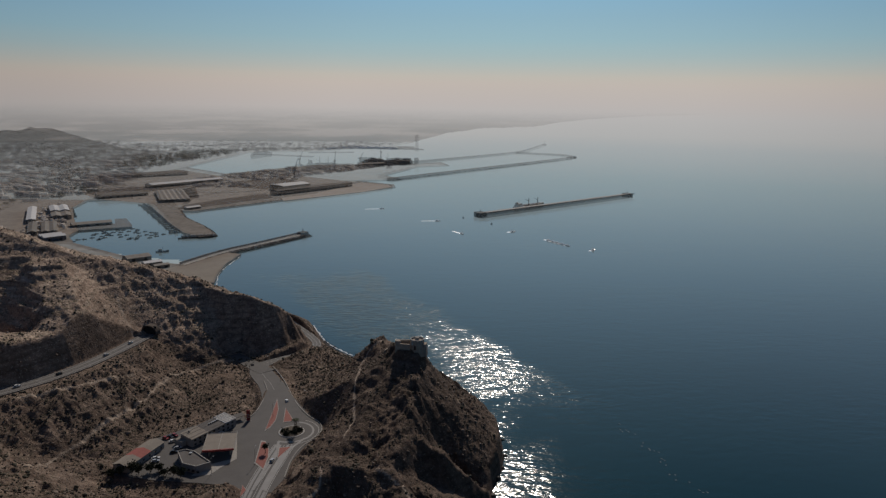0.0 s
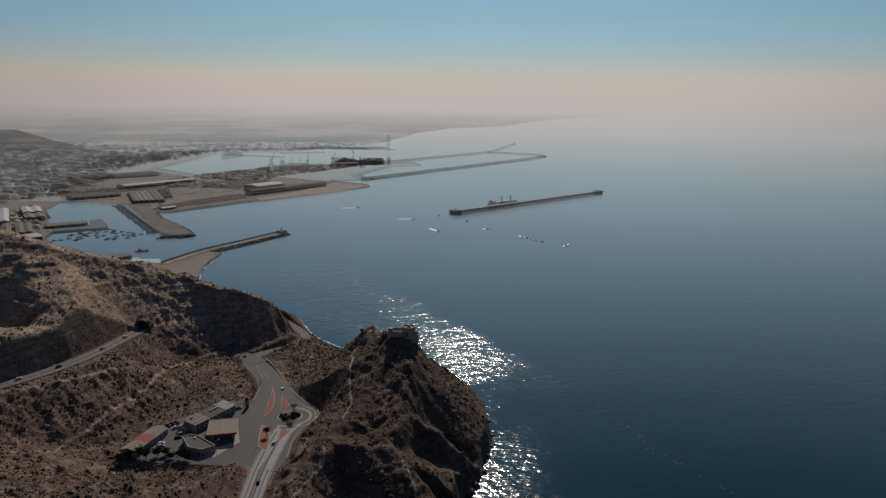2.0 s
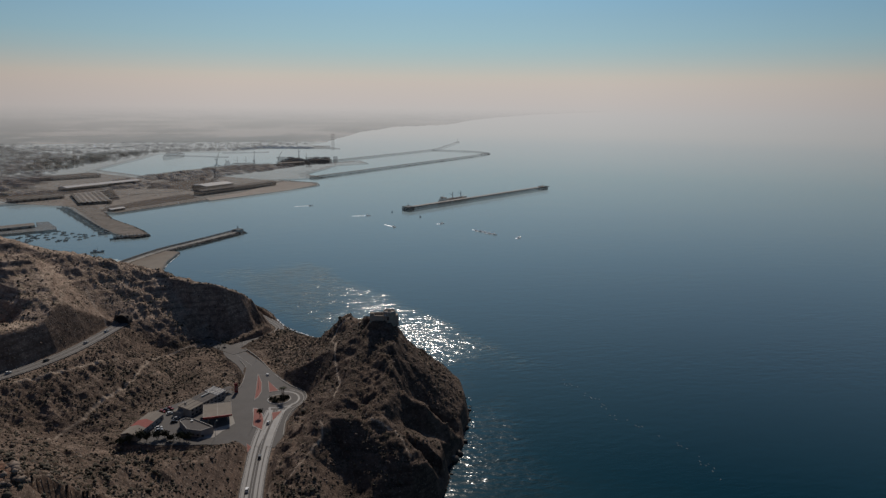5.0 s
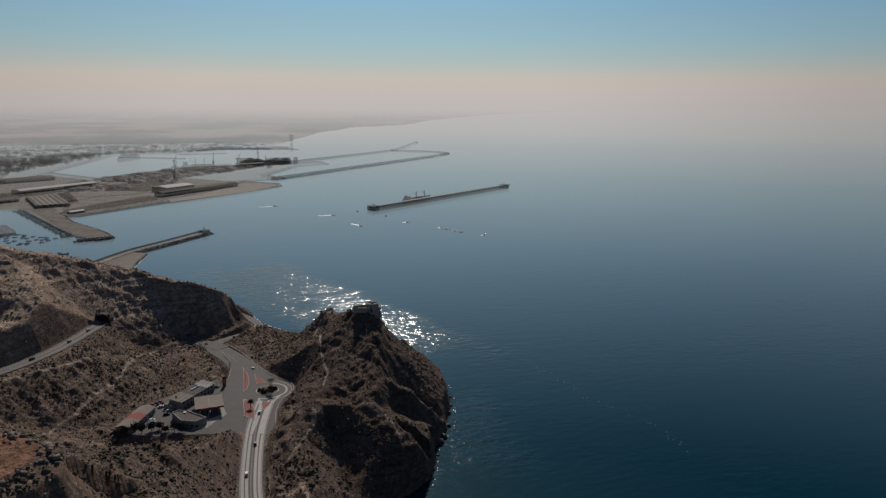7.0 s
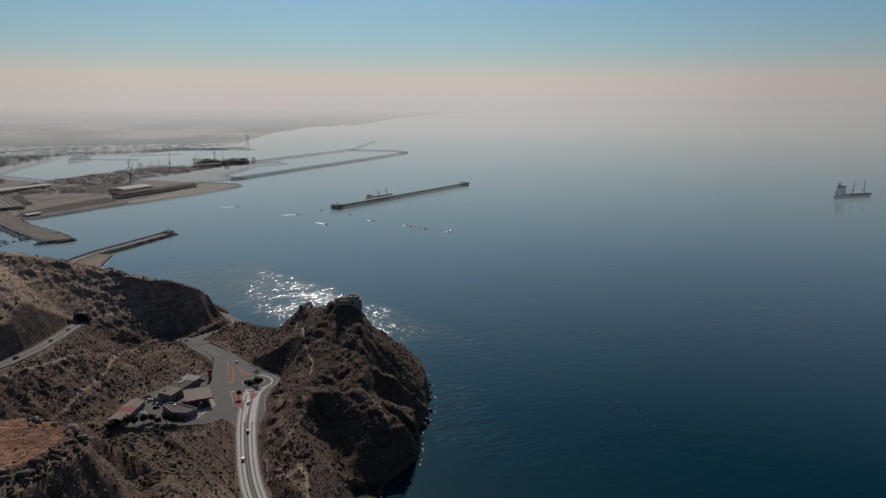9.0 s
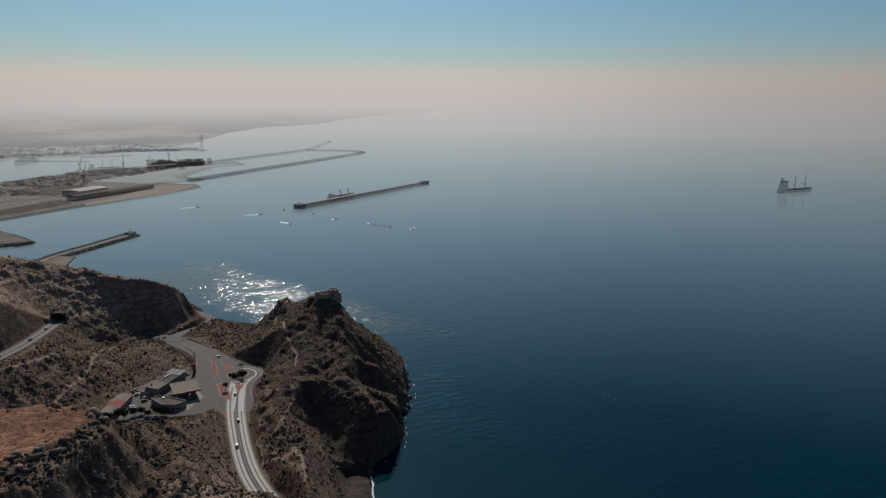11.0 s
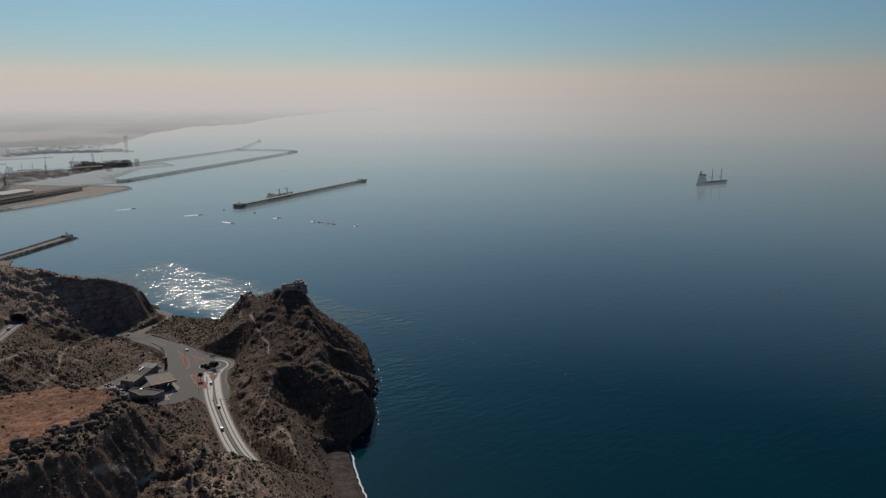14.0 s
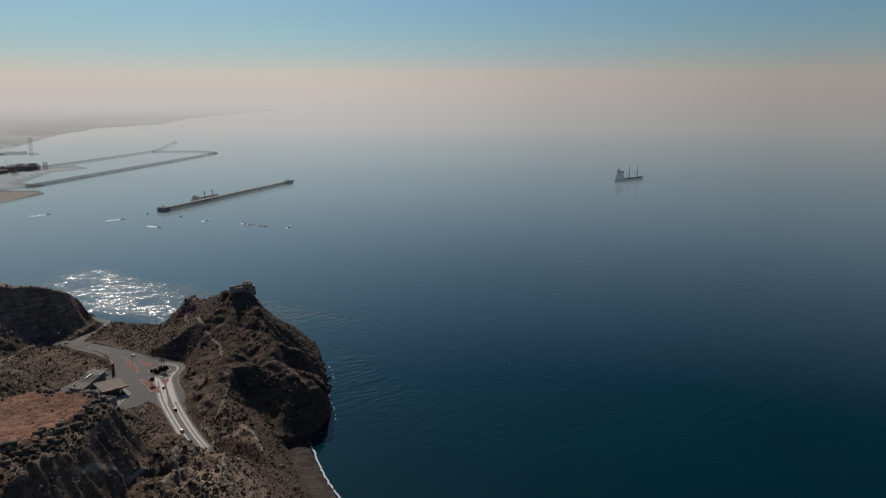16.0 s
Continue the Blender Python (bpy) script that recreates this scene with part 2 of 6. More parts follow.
LAND, SEA = land_material(), sea_material()
ASPHALT = surface("asphalt", (0.0656, 0.0581, 0.0536), (0.0969, 0.0873, 0.0799), 9, 0.8, 0.1, 0.4)
LINE_WHITE = surface("road_paint", (0.231, 0.219, 0.204), (0.37, 0.354, 0.331), 1.5, 0.7, 0)
RED_PAVING = surface("red_paving", (0.185, 0.0631, 0.0477), (0.262, 0.0963, 0.0755), 2, 0.85, 0.1)
CONCRETE = surface("pale_concrete", (0.231, 0.212, 0.189), (0.339, 0.316, 0.285), 4, 0.9, 0.15)
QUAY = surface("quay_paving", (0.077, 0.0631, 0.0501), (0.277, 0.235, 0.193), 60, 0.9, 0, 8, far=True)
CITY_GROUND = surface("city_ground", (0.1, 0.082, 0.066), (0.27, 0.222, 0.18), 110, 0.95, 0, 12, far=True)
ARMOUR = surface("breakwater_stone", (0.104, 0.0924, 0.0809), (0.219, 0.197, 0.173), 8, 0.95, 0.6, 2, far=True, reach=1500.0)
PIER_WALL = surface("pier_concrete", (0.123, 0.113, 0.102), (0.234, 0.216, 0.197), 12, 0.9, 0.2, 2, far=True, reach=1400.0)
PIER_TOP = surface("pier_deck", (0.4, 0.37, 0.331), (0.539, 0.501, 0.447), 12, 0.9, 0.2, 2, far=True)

WALL_PALE = surface("pale_render", (0.254, 0.231, 0.204), (0.354, 0.331, 0.296), 3, 0.9, 0.1, 0.3)
WALL_DARK = surface("shaded_wall", (0.123, 0.108, 0.0924), (0.193, 0.169, 0.146), 3, 0.9, 0.1, 0.3)
ROOF_GREY = surface("grey_felt_roof", (0.077, 0.0678, 0.0616), (0.123, 0.109, 0.0986), 3, 0.9, 0.1, 0.3)
ROOF_TAN = surface("tan_gravel_roof", (0.169, 0.142, 0.115), (0.246, 0.212, 0.173), 3, 0.9, 0.1, 0.3)
ROOF_WHITE = surface("white_sheet_roof", (0.4, 0.385, 0.362), (0.524, 0.508, 0.477), 2, 0.6, 0.05, 0.3)
ROOF_RED = surface("red_roof", (0.208, 0.0577, 0.0477), (0.293, 0.0886, 0.0693), 2, 0.85, 0.1, 0.3)
RED_PAINT = surface("red_paint", (0.231, 0.027, 0.0231), (0.308, 0.0423, 0.0347), 2, 0.5, 0)
GLASS_DARK = surface("dark_window", (0.012, 0.013, 0.015), (0.03, 0.032, 0.036), 2, 0.08, 0, spec=0.6)
STEEL = surface("galvanised_steel", (0.231, 0.231, 0.231), (0.323, 0.323, 0.323), 1, 0.45, 0, metal=0.7)
# near-black of the tyres, also painted on the tunnel panel as its darkness
RUBBER_AND_TUNNEL_DARK = surface("tyre_rubber_and_tunnel_dark", (0.015, 0.015, 0.015), (0.03, 0.03, 0.03), 1, 0.9, 0)
# polished asphalt; the reflected light on it is painted as a paler tone
PALE_TRACK = surface("worn_track_sheen", (0.131, 0.119, 0.11), (0.187, 0.174, 0.161), 7, 0.55, 0, 0.8)
LEAF = surface("dark_foliage", (0.0169, 0.02, 0.01), (0.0462, 0.0508, 0.0246), 1.2, 0.9, 0, 0.3, vary=0.3)
BARK = surface("bark", (0.0693, 0.0524, 0.0385), (0.123, 0.0963, 0.0732), 0.5, 0.95, 0.3, 0.08)
FORT_STONE = surface("fort_stone", (0.22, 0.178, 0.138), (0.38, 0.315, 0.25), 2.4, 0.95, 0.35, 0.5)
APRON = surface("pale_apron", (0.323, 0.277, 0.231), (0.462, 0.4, 0.339), 40, 0.9, 0, 6, far=True)
YARD_EARTH = surface("brown_yard", (0.0539, 0.0385, 0.0293), (0.131, 0.0963, 0.0732), 30, 0.95, 0, 6, far=True)
FOAM_THIN = surface("thin_foam", (0.05, 0.075, 0.09), (0.12, 0.145, 0.16), 2, 0.8, 0)
SAND = surface("beach_sand", (0.185, 0.15, 0.115), (0.262, 0.219, 0.173), 20, 0.95, 0, 3, far=True)
# white for wake foam and for sun glints painted as foam
WAKE_AND_GLINT = surface("wake_foam_and_glint", (0.75, 0.76, 0.77), (0.9, 0.91, 0.92), 1.5, 0.34, 0, spec=1.0)
FOAM = surface("sea_foam", (0.6, 0.61, 0.62), (0.8, 0.81, 0.82), 1.5, 0.9, 0)


def island_tones(name, tones, rough=0.9, far=False, reach=2300.0, power=1.0):
    """Joined pieces that each take a tone of their own."""
    m, n, l = nodes_of(name)
    geo = n.new("ShaderNodeNewGeometry")
    col = ramp_node(m, geo.outputs["Random Per Island"], [(k / max(1, len(tones) - 1), t) for k, t in enumerate(tones)])
    grain = ramp_node(m, noise_node(m, 0.6 if not far else 9, 3, geo.outputs["Position"]), [(0.3, (0.7, 0.7, 0.7)), (0.7, (1.15, 1.15, 1.15))])
    p = n.new("ShaderNodeBsdfPrincipled")
    l.new(blend_node(m, 1.0, col, grain, "MULTIPLY"), p.inputs["Base Color"])
    p.inputs["Roughness"].default_value, p.inputs["Specular IOR Level"].default_value = rough, 0.2
    return finish(m, p.outputs[0], far, reach, power)


SCRUB = island_tones("scrub", [(0.04, 0.036, 0.025), (0.062, 0.054, 0.037), (0.1, 0.083, 0.06), (0.05, 0.045, 0.03)])
WET_ROCK = island_tones("wet_rock", [(0.0231, 0.0185, 0.0146), (0.0462, 0.0362, 0.0285), (0.0693, 0.0539, 0.0423)], 0.6)
BOULDER = island_tones("boulder", [(0.0847, 0.0601, 0.0462), (0.154, 0.115, 0.0886), (0.239, 0.185, 0.146), (0.115, 0.0847, 0.0655)])
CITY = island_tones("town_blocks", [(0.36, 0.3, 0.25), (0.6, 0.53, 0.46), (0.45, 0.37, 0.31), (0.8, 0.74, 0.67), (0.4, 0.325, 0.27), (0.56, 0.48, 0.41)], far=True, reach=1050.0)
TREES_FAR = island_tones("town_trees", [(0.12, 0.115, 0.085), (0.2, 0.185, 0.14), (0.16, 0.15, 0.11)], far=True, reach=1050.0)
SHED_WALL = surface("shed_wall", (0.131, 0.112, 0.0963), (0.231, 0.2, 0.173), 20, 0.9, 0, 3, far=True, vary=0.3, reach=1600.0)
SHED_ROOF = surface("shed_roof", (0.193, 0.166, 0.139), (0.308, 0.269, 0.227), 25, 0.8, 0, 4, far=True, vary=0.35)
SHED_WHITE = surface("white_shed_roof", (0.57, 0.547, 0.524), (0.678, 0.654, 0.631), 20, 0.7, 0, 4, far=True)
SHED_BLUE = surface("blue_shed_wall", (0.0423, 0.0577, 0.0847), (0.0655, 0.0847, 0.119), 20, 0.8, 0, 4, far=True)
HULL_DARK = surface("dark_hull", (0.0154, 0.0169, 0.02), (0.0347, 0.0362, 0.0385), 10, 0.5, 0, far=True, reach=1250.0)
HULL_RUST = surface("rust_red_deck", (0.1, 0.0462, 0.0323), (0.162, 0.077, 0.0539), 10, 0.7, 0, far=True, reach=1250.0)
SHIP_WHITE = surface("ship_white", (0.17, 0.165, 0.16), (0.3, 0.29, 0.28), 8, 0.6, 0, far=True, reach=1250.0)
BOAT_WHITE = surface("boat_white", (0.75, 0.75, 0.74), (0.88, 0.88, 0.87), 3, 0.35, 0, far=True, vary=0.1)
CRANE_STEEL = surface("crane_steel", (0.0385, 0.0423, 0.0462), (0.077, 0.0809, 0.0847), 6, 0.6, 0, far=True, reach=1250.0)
CAR_PAINTS = [surface("car_paint_" + k, tuple(v * 0.85 for v in c), c, 2, 0.3, 0, spec=0.5) for k, c in (("white", (0.7, 0.7, 0.68)), ("black", (0.02, 0.02, 0.022)), ("silver", (0.4, 0.41, 0.42)), ("red", (0.3, 0.03, 0.025)))]

# ---------- landforms ----------
def lattice_noise(x, y, seed=0):
    """Smooth gradient noise of two arrays, about -1 to 1."""
    xi, yi = np.floor(x).astype(np.int64), np.floor(y).astype(np.int64)
    xf, yf = x - xi, y - yi
    u, v = xf * xf * xf * (xf * (xf * 6 - 15) + 10), yf * yf * yf * (yf * (yf * 6 - 15) + 10)

    def corner(i, j, dx, dy):
        k = (i * 374761393 + j * 668265263 + seed * 1274126177) & 0xFFFFFFFF
        k = ((k ^ (k >> 13)) * 1274126177) & 0xFFFFFFFF
        a = ((k ^ (k >> 16)) & 0xFFFF) / 65536.0 * 6.2831853
        return np.cos(a) * dx + np.sin(a) * dy

    n0 = corner(xi, yi, xf, yf) * (1 - u) + corner(xi + 1, yi, xf - 1, yf) * u
    n1 = corner(xi, yi + 1, xf, yf - 1) * (1 - u) + corner(xi + 1, yi + 1, xf - 1, yf - 1) * u
    return (n0 * (1 - v) + n1 * v) * 1.5


def fractal(x, y, size, octaves=4, seed=0, ridged=False):
    total, amp, norm = np.zeros_like(x), 1.0, 0.0
    for o in range(octaves):
        n = lattice_noise(x / size, y / size, seed + o * 7)
        total += amp * ((1 - 2 * np.abs(n)) if ridged else n)
        norm += amp
        amp, size = amp * 0.5, size * 0.5
    return total / norm


def along(x, y, line):
    """Distance to a line of (x, y, z, ...) stops, the values blended along it, and the side (positive: to the right)."""
    best = np.full(x.shape, 1e9)
    vals = [np.zeros_like(x) for _ in range(len(line[0]) - 2)]
    side = np.zeros_like(x)
    for a, b in zip(line[:-1], line[1:]):
        dx, dy = b[0] - a[0], b[1] - a[1]
        s = np.clip(((x - a[0]) * dx + (y - a[1]) * dy) / (dx * dx + dy * dy), 0, 1)
        px, py = a[0] + s * dx, a[1] + s * dy
        d = np.hypot(x - px, y - py)
        near = d < best
        best = np.where(near, d, best)
        for k in range(len(vals)):
            vals[k] = np.where(near, a[k + 2] + s * (b[k + 2] - a[k + 2]), vals[k])
        side = np.where(near, (x - a[0]) * dy - (y - a[1]) * dx, side)
    return best, vals, side


def smooth_max(a, b, k):
    m = np.clip(0.5 + 0.5 * (a - b) / k, 0, 1)
    return b + (a - b) * m + k * m * (1 - m)


def inside(x, y, poly):
    """Signed distance to a closed outline, positive inside."""
    d = np.full(x.shape, 1e9)
    odd = np.zeros(x.shape, bool)
    for a, b in zip(poly, poly[1:] + poly[:1]):
        dx, dy = b[0] - a[0], b[1] - a[1]
        s = np.clip(((x - a[0]) * dx + (y - a[1]) * dy) / (dx * dx + dy * dy + 1e-9), 0, 1)
        d = np.minimum(d, np.hypot(x - a[0] - s * dx, y - a[1] - s * dy))
        if dy != 0:
            odd ^= ((a[1] > y) != (b[1] > y)) & (x < dx * (y - a[1]) / dy + a[0])
    return np.where(odd, d, -d)


# crests: stops of x, y, height; then how steeply the right and left flanks fall, and the crest's half width
RIDGES = [
    ([(24, 523, 47), (29, 508, 46), (35, 482, 56), (38, 466, 62)], 1.1, 0.8, 3),                       # fort rock, towards the knob
    ([(48, 453, 64), (49, 430, 56), (46, 405, 47), (44, 386, 42), (36, 366, 38), (50, 346, 30), (60, 336, 22)], 0.62, 1.6, 3),   # fort rock, spur to the south
    ([(48, 453, 62), (56, 457, 46), (63, 470, 37), (70, 486, 30), (78, 498, 18)], 1.7, 1.2, 1),            # fort rock, towards the north-east
    ([(50, 450, 52), (62, 448, 34), (74, 446, 28), (86, 443, 25), (95, 439, 14), (100, 430, 6)], 1.5, 1.5, 1),   # fort rock, seaward shoulder
    ([(44, 400, 44), (56, 390, 37), (66, 386, 33), (77, 388, 20), (87, 395, 7)], 1.7, 1.7, 2),             # ledge above the cove
    ([(46, 448, 59), (31, 432, 50), (20, 392, 38)], 0.85, 0.85, 2),
    ([(36, 362, 37), (9, 370, 38), (-3, 345, 30), (0, 300, 26), (4, 270, 25), (0, 200, 30)], 0.6, 0.95, 3),
    ([(20, 515, 36), (8, 480, 32), (10, 430, 32), (18, 392, 36)], 0.55, 0.5, 2),
    ([(-420, 470, 160), (-320, 572, 128), (-269, 590, 109), (-216, 598, 88), (-181, 611, 77), (-140, 620, 62)], 0.62, 0.55, 6),
    ([(-140, 620, 62), (-100, 602, 56), (-81, 598, 53), (-68, 605, 46), (-60, 611, 38), (-55, 619, 24)], 1.5, 0.8, 3),
    ([(-225, 566, 90), (-188, 515, 68), (-186, 495, 60)], 0.85, 0.85, 10),
    ([(-420, 330, 126), (-300, 405, 90), (-225, 464, 66), (-204, 478, 61)], 0.5, 0.5, 12),
    ([(-260, 60, 116), (-150, 140, 107), (-116, 164, 102), (-98, 196, 97), (-88, 214, 95)], 1.9, 0.9, 11),        # red plateau
    ([(-92, 222, 92), (-84, 262, 66), (-74, 292, 57), (-46, 316, 42), (-37, 366, 26)], 1.0, 0.5, 5),
    ([(-84, 196, 78), (-64, 192, 75), (-54, 222, 69), (-52, 246, 62), (-38, 264, 45), (-36, 280, 40), (-40, 310, 37)], 1.5, 0.6, 4),
    ([(-100, 60, 86), (-70, 120, 77), (-58, 188, 73)], 0.7, 0.5, 14),
    ([(-40, 120, 68), (-28, 190, 60), (-21, 232, 48), (-14, 256, 36), (-3, 280, 27)], 0.75, 0.6, 5),
    ([(-92, 255, 70), (-130, 300, 56), (-190, 340, 56), (-300, 330, 90)], 0.55, 0.5, 8),
]
COAST = [(-60, -700), (20, -150), (30, 100), (29, 240), (34, 283), (38, 302), (39, 309), (46, 320), (60, 331), (67, 338), (72, 348), (76, 360), (76, 370), (83, 381), (91, 396), (94, 411), (100, 426), (103, 440), (104, 463), (92, 496),
         (60, 546), (28, 582), (5, 599), (-18, 622), (-34, 646), (-52, 690), (-96, 748), (-150, 800), (-186, 836), (-200, 900), (-230, 960), (-330, 985), (-470, 1060), (-900, 1300), (-900, -700)]
CRAGS = [(22, 372), (40, 322), (130, 300), (130, 560), (40, 545), (14, 525), (30, 480), (36, 440), (24, 400)]      # bare volcanic rock, east of the footpath
HEADLAND = [(-14, 330), (20, 300), (130, 300), (130, 560), (40, 540), (4, 500), (-4, 420)]
# carriageways: stops of x, y, height, half width
ROAD_SOUTH = [(-23, 420, 19.5, 6.5), (-27, 384, 19.4, 6.5), (-28, 350, 19.2, 6), (-27, 312, 19, 6), (-23, 284, 18.7, 6), (-15, 258, 18.4, 5.5)]
ROAD_NORTH = [(-29, 446, 19.3, 10), (-37, 474, 18.8, 10), (-48, 505, 17.8, 8.5), (-62, 533, 16.4, 8), (-66, 550, 15.2, 6), (-56, 566, 13.8, 4), (-42, 584, 12, 3.7), (-34, 604, 10.6, 3.7), (-39, 624, 9.8, 3.7), (-60, 660, 9, 4), (-110, 735, 7, 4), (-190, 815, 4, 4)]
ROAD_UPPER = [(-147, 561, 37.5, 5.5), (-150, 549, 37.5, 5.5), (-157, 520, 37.7, 5.5), (-166, 490, 38.2, 5.5), (-181, 460, 39, 5.5), (-205, 430, 40, 5.5), (-240, 395, 41, 5.5), (-330, 330, 43, 5.5)]
PLATEAU = [(-300, 20), (-150, 130), (-126, 158), (-111, 180), (-97, 191), (-86, 206), (-81, 220), (-90, 232), (-101, 238), (-119, 238), (-170, 222), (-300, 200)]      # edge of the level red soil
YARD = [(-107, 389), (-78, 383), (-58, 381), (-46, 379), (-38, 376), (-20, 372), (-15.7, 386), (-15.5, 403), (-11.5, 418), (-5.8, 428), (-4.2, 439), (-7.5, 449), (-16, 459), (-26, 477), (-36, 496), (-49.5, 496), (-48.5, 480), (-48.5, 462), (-52, 453), (-58, 458), (-72, 451), (-94, 431), (-102, 422)]


def land_height(x, y, rough=True):
    shore = inside(x, y, COAST)
    h = (10 + 0.035 * np.hypot(x + 105, y - 490)) * np.clip((740 - y) / 120, 0, 1) + 3
    h = np.minimum(h, 1 + 0.42 * np.maximum(shore, 0))
    for line, right, left, width in RIDGES:
        d, (z,), side = along(x, y, line)
        fall = np.where(side > 0, right, left) * np.maximum(0, d - width)
        h = smooth_max(h, z - fall, 5.0)
    if rough:
        lift = np.clip((h - 3) / 25, 0, 1)
        hill = np.clip(1.6 - 1.6 * np.hypot((x + 280) / 190, (y - 560) / 130), 0, 1)      # the bedded limestone hill: low relief, long ledges
        for cx, cy, r, k in ((-82, 590, 40, 0.7), (-158, 562, 28, 0.7), (-198, 488, 28, 0.7), (76, 428, 26, 0.4), (64, 376, 30, 0.4)):      # smooth faces: road cuts and sea cliffs
            lift = lift * (1 - k * np.clip(1.5 - 1.5 * np.hypot(x - cx, y - cy) / r, 0, 1))
        crag = np.clip((inside(x, y, CRAGS) + 4) / 12, 0, 1)
        h = h + lift * (1 - 0.62 * hill) * (1 - 0.45 * np.clip((inside(x, y, HEADLAND) + 5) / 15, 0, 1)) * (2.2 * fractal(x, y, 46, 3, 3) + 2.6 * fractal(x + 0.4 * y, y, 19, 3, 21, True) + 2.0 * fractal(x, y + 0.3 * x, 9.0, 4, 41, True) + 0.9 * fractal(x, y, 3.4, 2, 51, True) - 2.0)
        ux, uy = x + 3.0 * fractal(x, y, 22, 2, 85), y + 3.0 * fractal(x, y, 22, 2, 86)      # blocks, ribs and clefts of the volcanic rock
        ribs = np.abs(fractal(0.94 * ux + 0.34 * uy, 0.42 * (0.94 * uy - 0.34 * ux), 11, 3, 81))
        h = h + lift * crag * (5.0 * ribs - 1.4 + 1.1 * np.floor(3.0 * fractal(ux, uy, 17, 2, 83)) + 1.2 * np.abs(fractal(ux, uy, 5, 2, 88)))
        h = h + lift * 0.55 * np.sin(h * 1.45 + 3.0 * fractal(x, y, 30, 2, 71)) * np.clip(0.4 + fractal(x, y, 50, 2, 75), 0, 1)     # ledges of the bedded rock
        bed = h + 0.10 * x - 0.05 * y + 5.0 * fractal(x, y, 60, 3, 77)
        h = h + lift * hill * (1.25 * np.sin(bed * 0.72) + 0.5 * np.sin(bed * 1.9)) * np.clip(0.35 + 1.3 * fractal(x, y, 34, 3, 79), 0, 1)
    d = inside(x, y, PLATEAU) + (2.0 * fractal(x, y, 10, 3, 97) if rough else 0)
    top = 98 - 0.06 * (y - 200) + 0.02 * (-100 - x) + (0.35 * fractal(x, y, 12, 3, 98) if rough else 0)
    h = np.where(d > 0, top, np.minimum(np.maximum(h, top - 1.0 + 1.9 * d), np.where(d > -14, top - 0.8 + 0.35 * d, 999)))
    # benches cut for the roads and the yard
    for line, up, down in (([(-62, 538, 16.4, 6), (-78, 556, 15.7, 5.5), (-92, 571, 15.6, 4.5)], 1.6, 0.9), ([(-151.2, 546.5, 37.5, 5.5)] + ROAD_UPPER[2:], 2.61, 0.9), (ROAD_NORTH, 2.6, 0.9), (ROAD_SOUTH, 1.2, 0.9)):
        d, (z, w), side = along(x, y, line)
        e = np.maximum(0, d - w - 0.8)
        lid = np.where((side < 0) & (up == 2.61), z - 0.5 + 0.5 * np.maximum(0, e - 9), z - 0.25 + up * e)      # the main road keeps its outer side open
        h = np.clip(h, z - 0.25 - down * e, lid)
    # the trimmed face above the tunnel and the slope beside it, which meet in a straight edge
    face = np.maximum(2.4 * (-0.47 * (x + 153) + 0.88 * (y - 551)), 1.57 * (-0.97 * (x + 153) + 0.23 * (y - 550)))
    trim = np.clip(1 - np.maximum(0, np.maximum(-118 - 70 - x, x + 132)) / 6, 0, 1) * (y > 538)
    h = np.where(trim > 0, np.minimum(h, 37.0 + np.maximum(face, 0) + 60 * (1 - trim)), h)
    d = inside(x, y, YARD)
    e = np.maximum(0, -d - 0.5)
    h = np.clip(h, 19.2 - 0.9 * e, 19.2 + 1.3 * e)
    e = np.maximum(0, np.hypot((x - 45.5) / 1.25, y - 455.5) - 5.5)      # the fort's level top
    h = np.clip(h, 64.6 - 1.9 * e, 64.6 + 0.5 * e)
    # shore: beaches lie low, rock stands steep
    d = shore
    sand = np.maximum(np.clip((316 - y) / 8, 0, 1) * np.clip((y - 100) / 20, 0, 1), np.maximum(np.clip(1 - np.hypot(x + 14, y - 622) / 45, 0, 1), np.clip((y - 740) / 30, 0, 1)))
    wide = np.where(y > 700, 24.0, np.where(y > 500, 5.0, 13.0))
    cliff = 1.2 + np.maximum(d, 0) * np.where((x > 40) & (y < 520), 4.5, 1.6) + 0.6 * fractal(x, y, 9, 2, 60)
    low = 0.1 + np.maximum(d, 0) * 0.12 + np.maximum(0, d - wide) * 1.1
    h = np.minimum(h, cliff + (low - cliff) * np.clip(sand * 2, 0, 1))
    return np.where(d > 0, h, np.maximum(-6, -0.05 + d * 0.5))

# ---------- mesh helpers ----------
def mesh_object(name, verts, faces, material, parent=None, smooth=False):
    me = bpy.data.meshes.new(name)
    me.from_pydata([tuple(v) for v in verts], [], faces)
    for one in material if isinstance(material, (list, tuple)) else [material]:
        me.materials.append(one)
    if smooth:
        me.polygons.foreach_set("use_smooth", [True] * len(me.polygons))
    me.update()
    ob = new(name, me)
    ob.parent = parent
    return ob


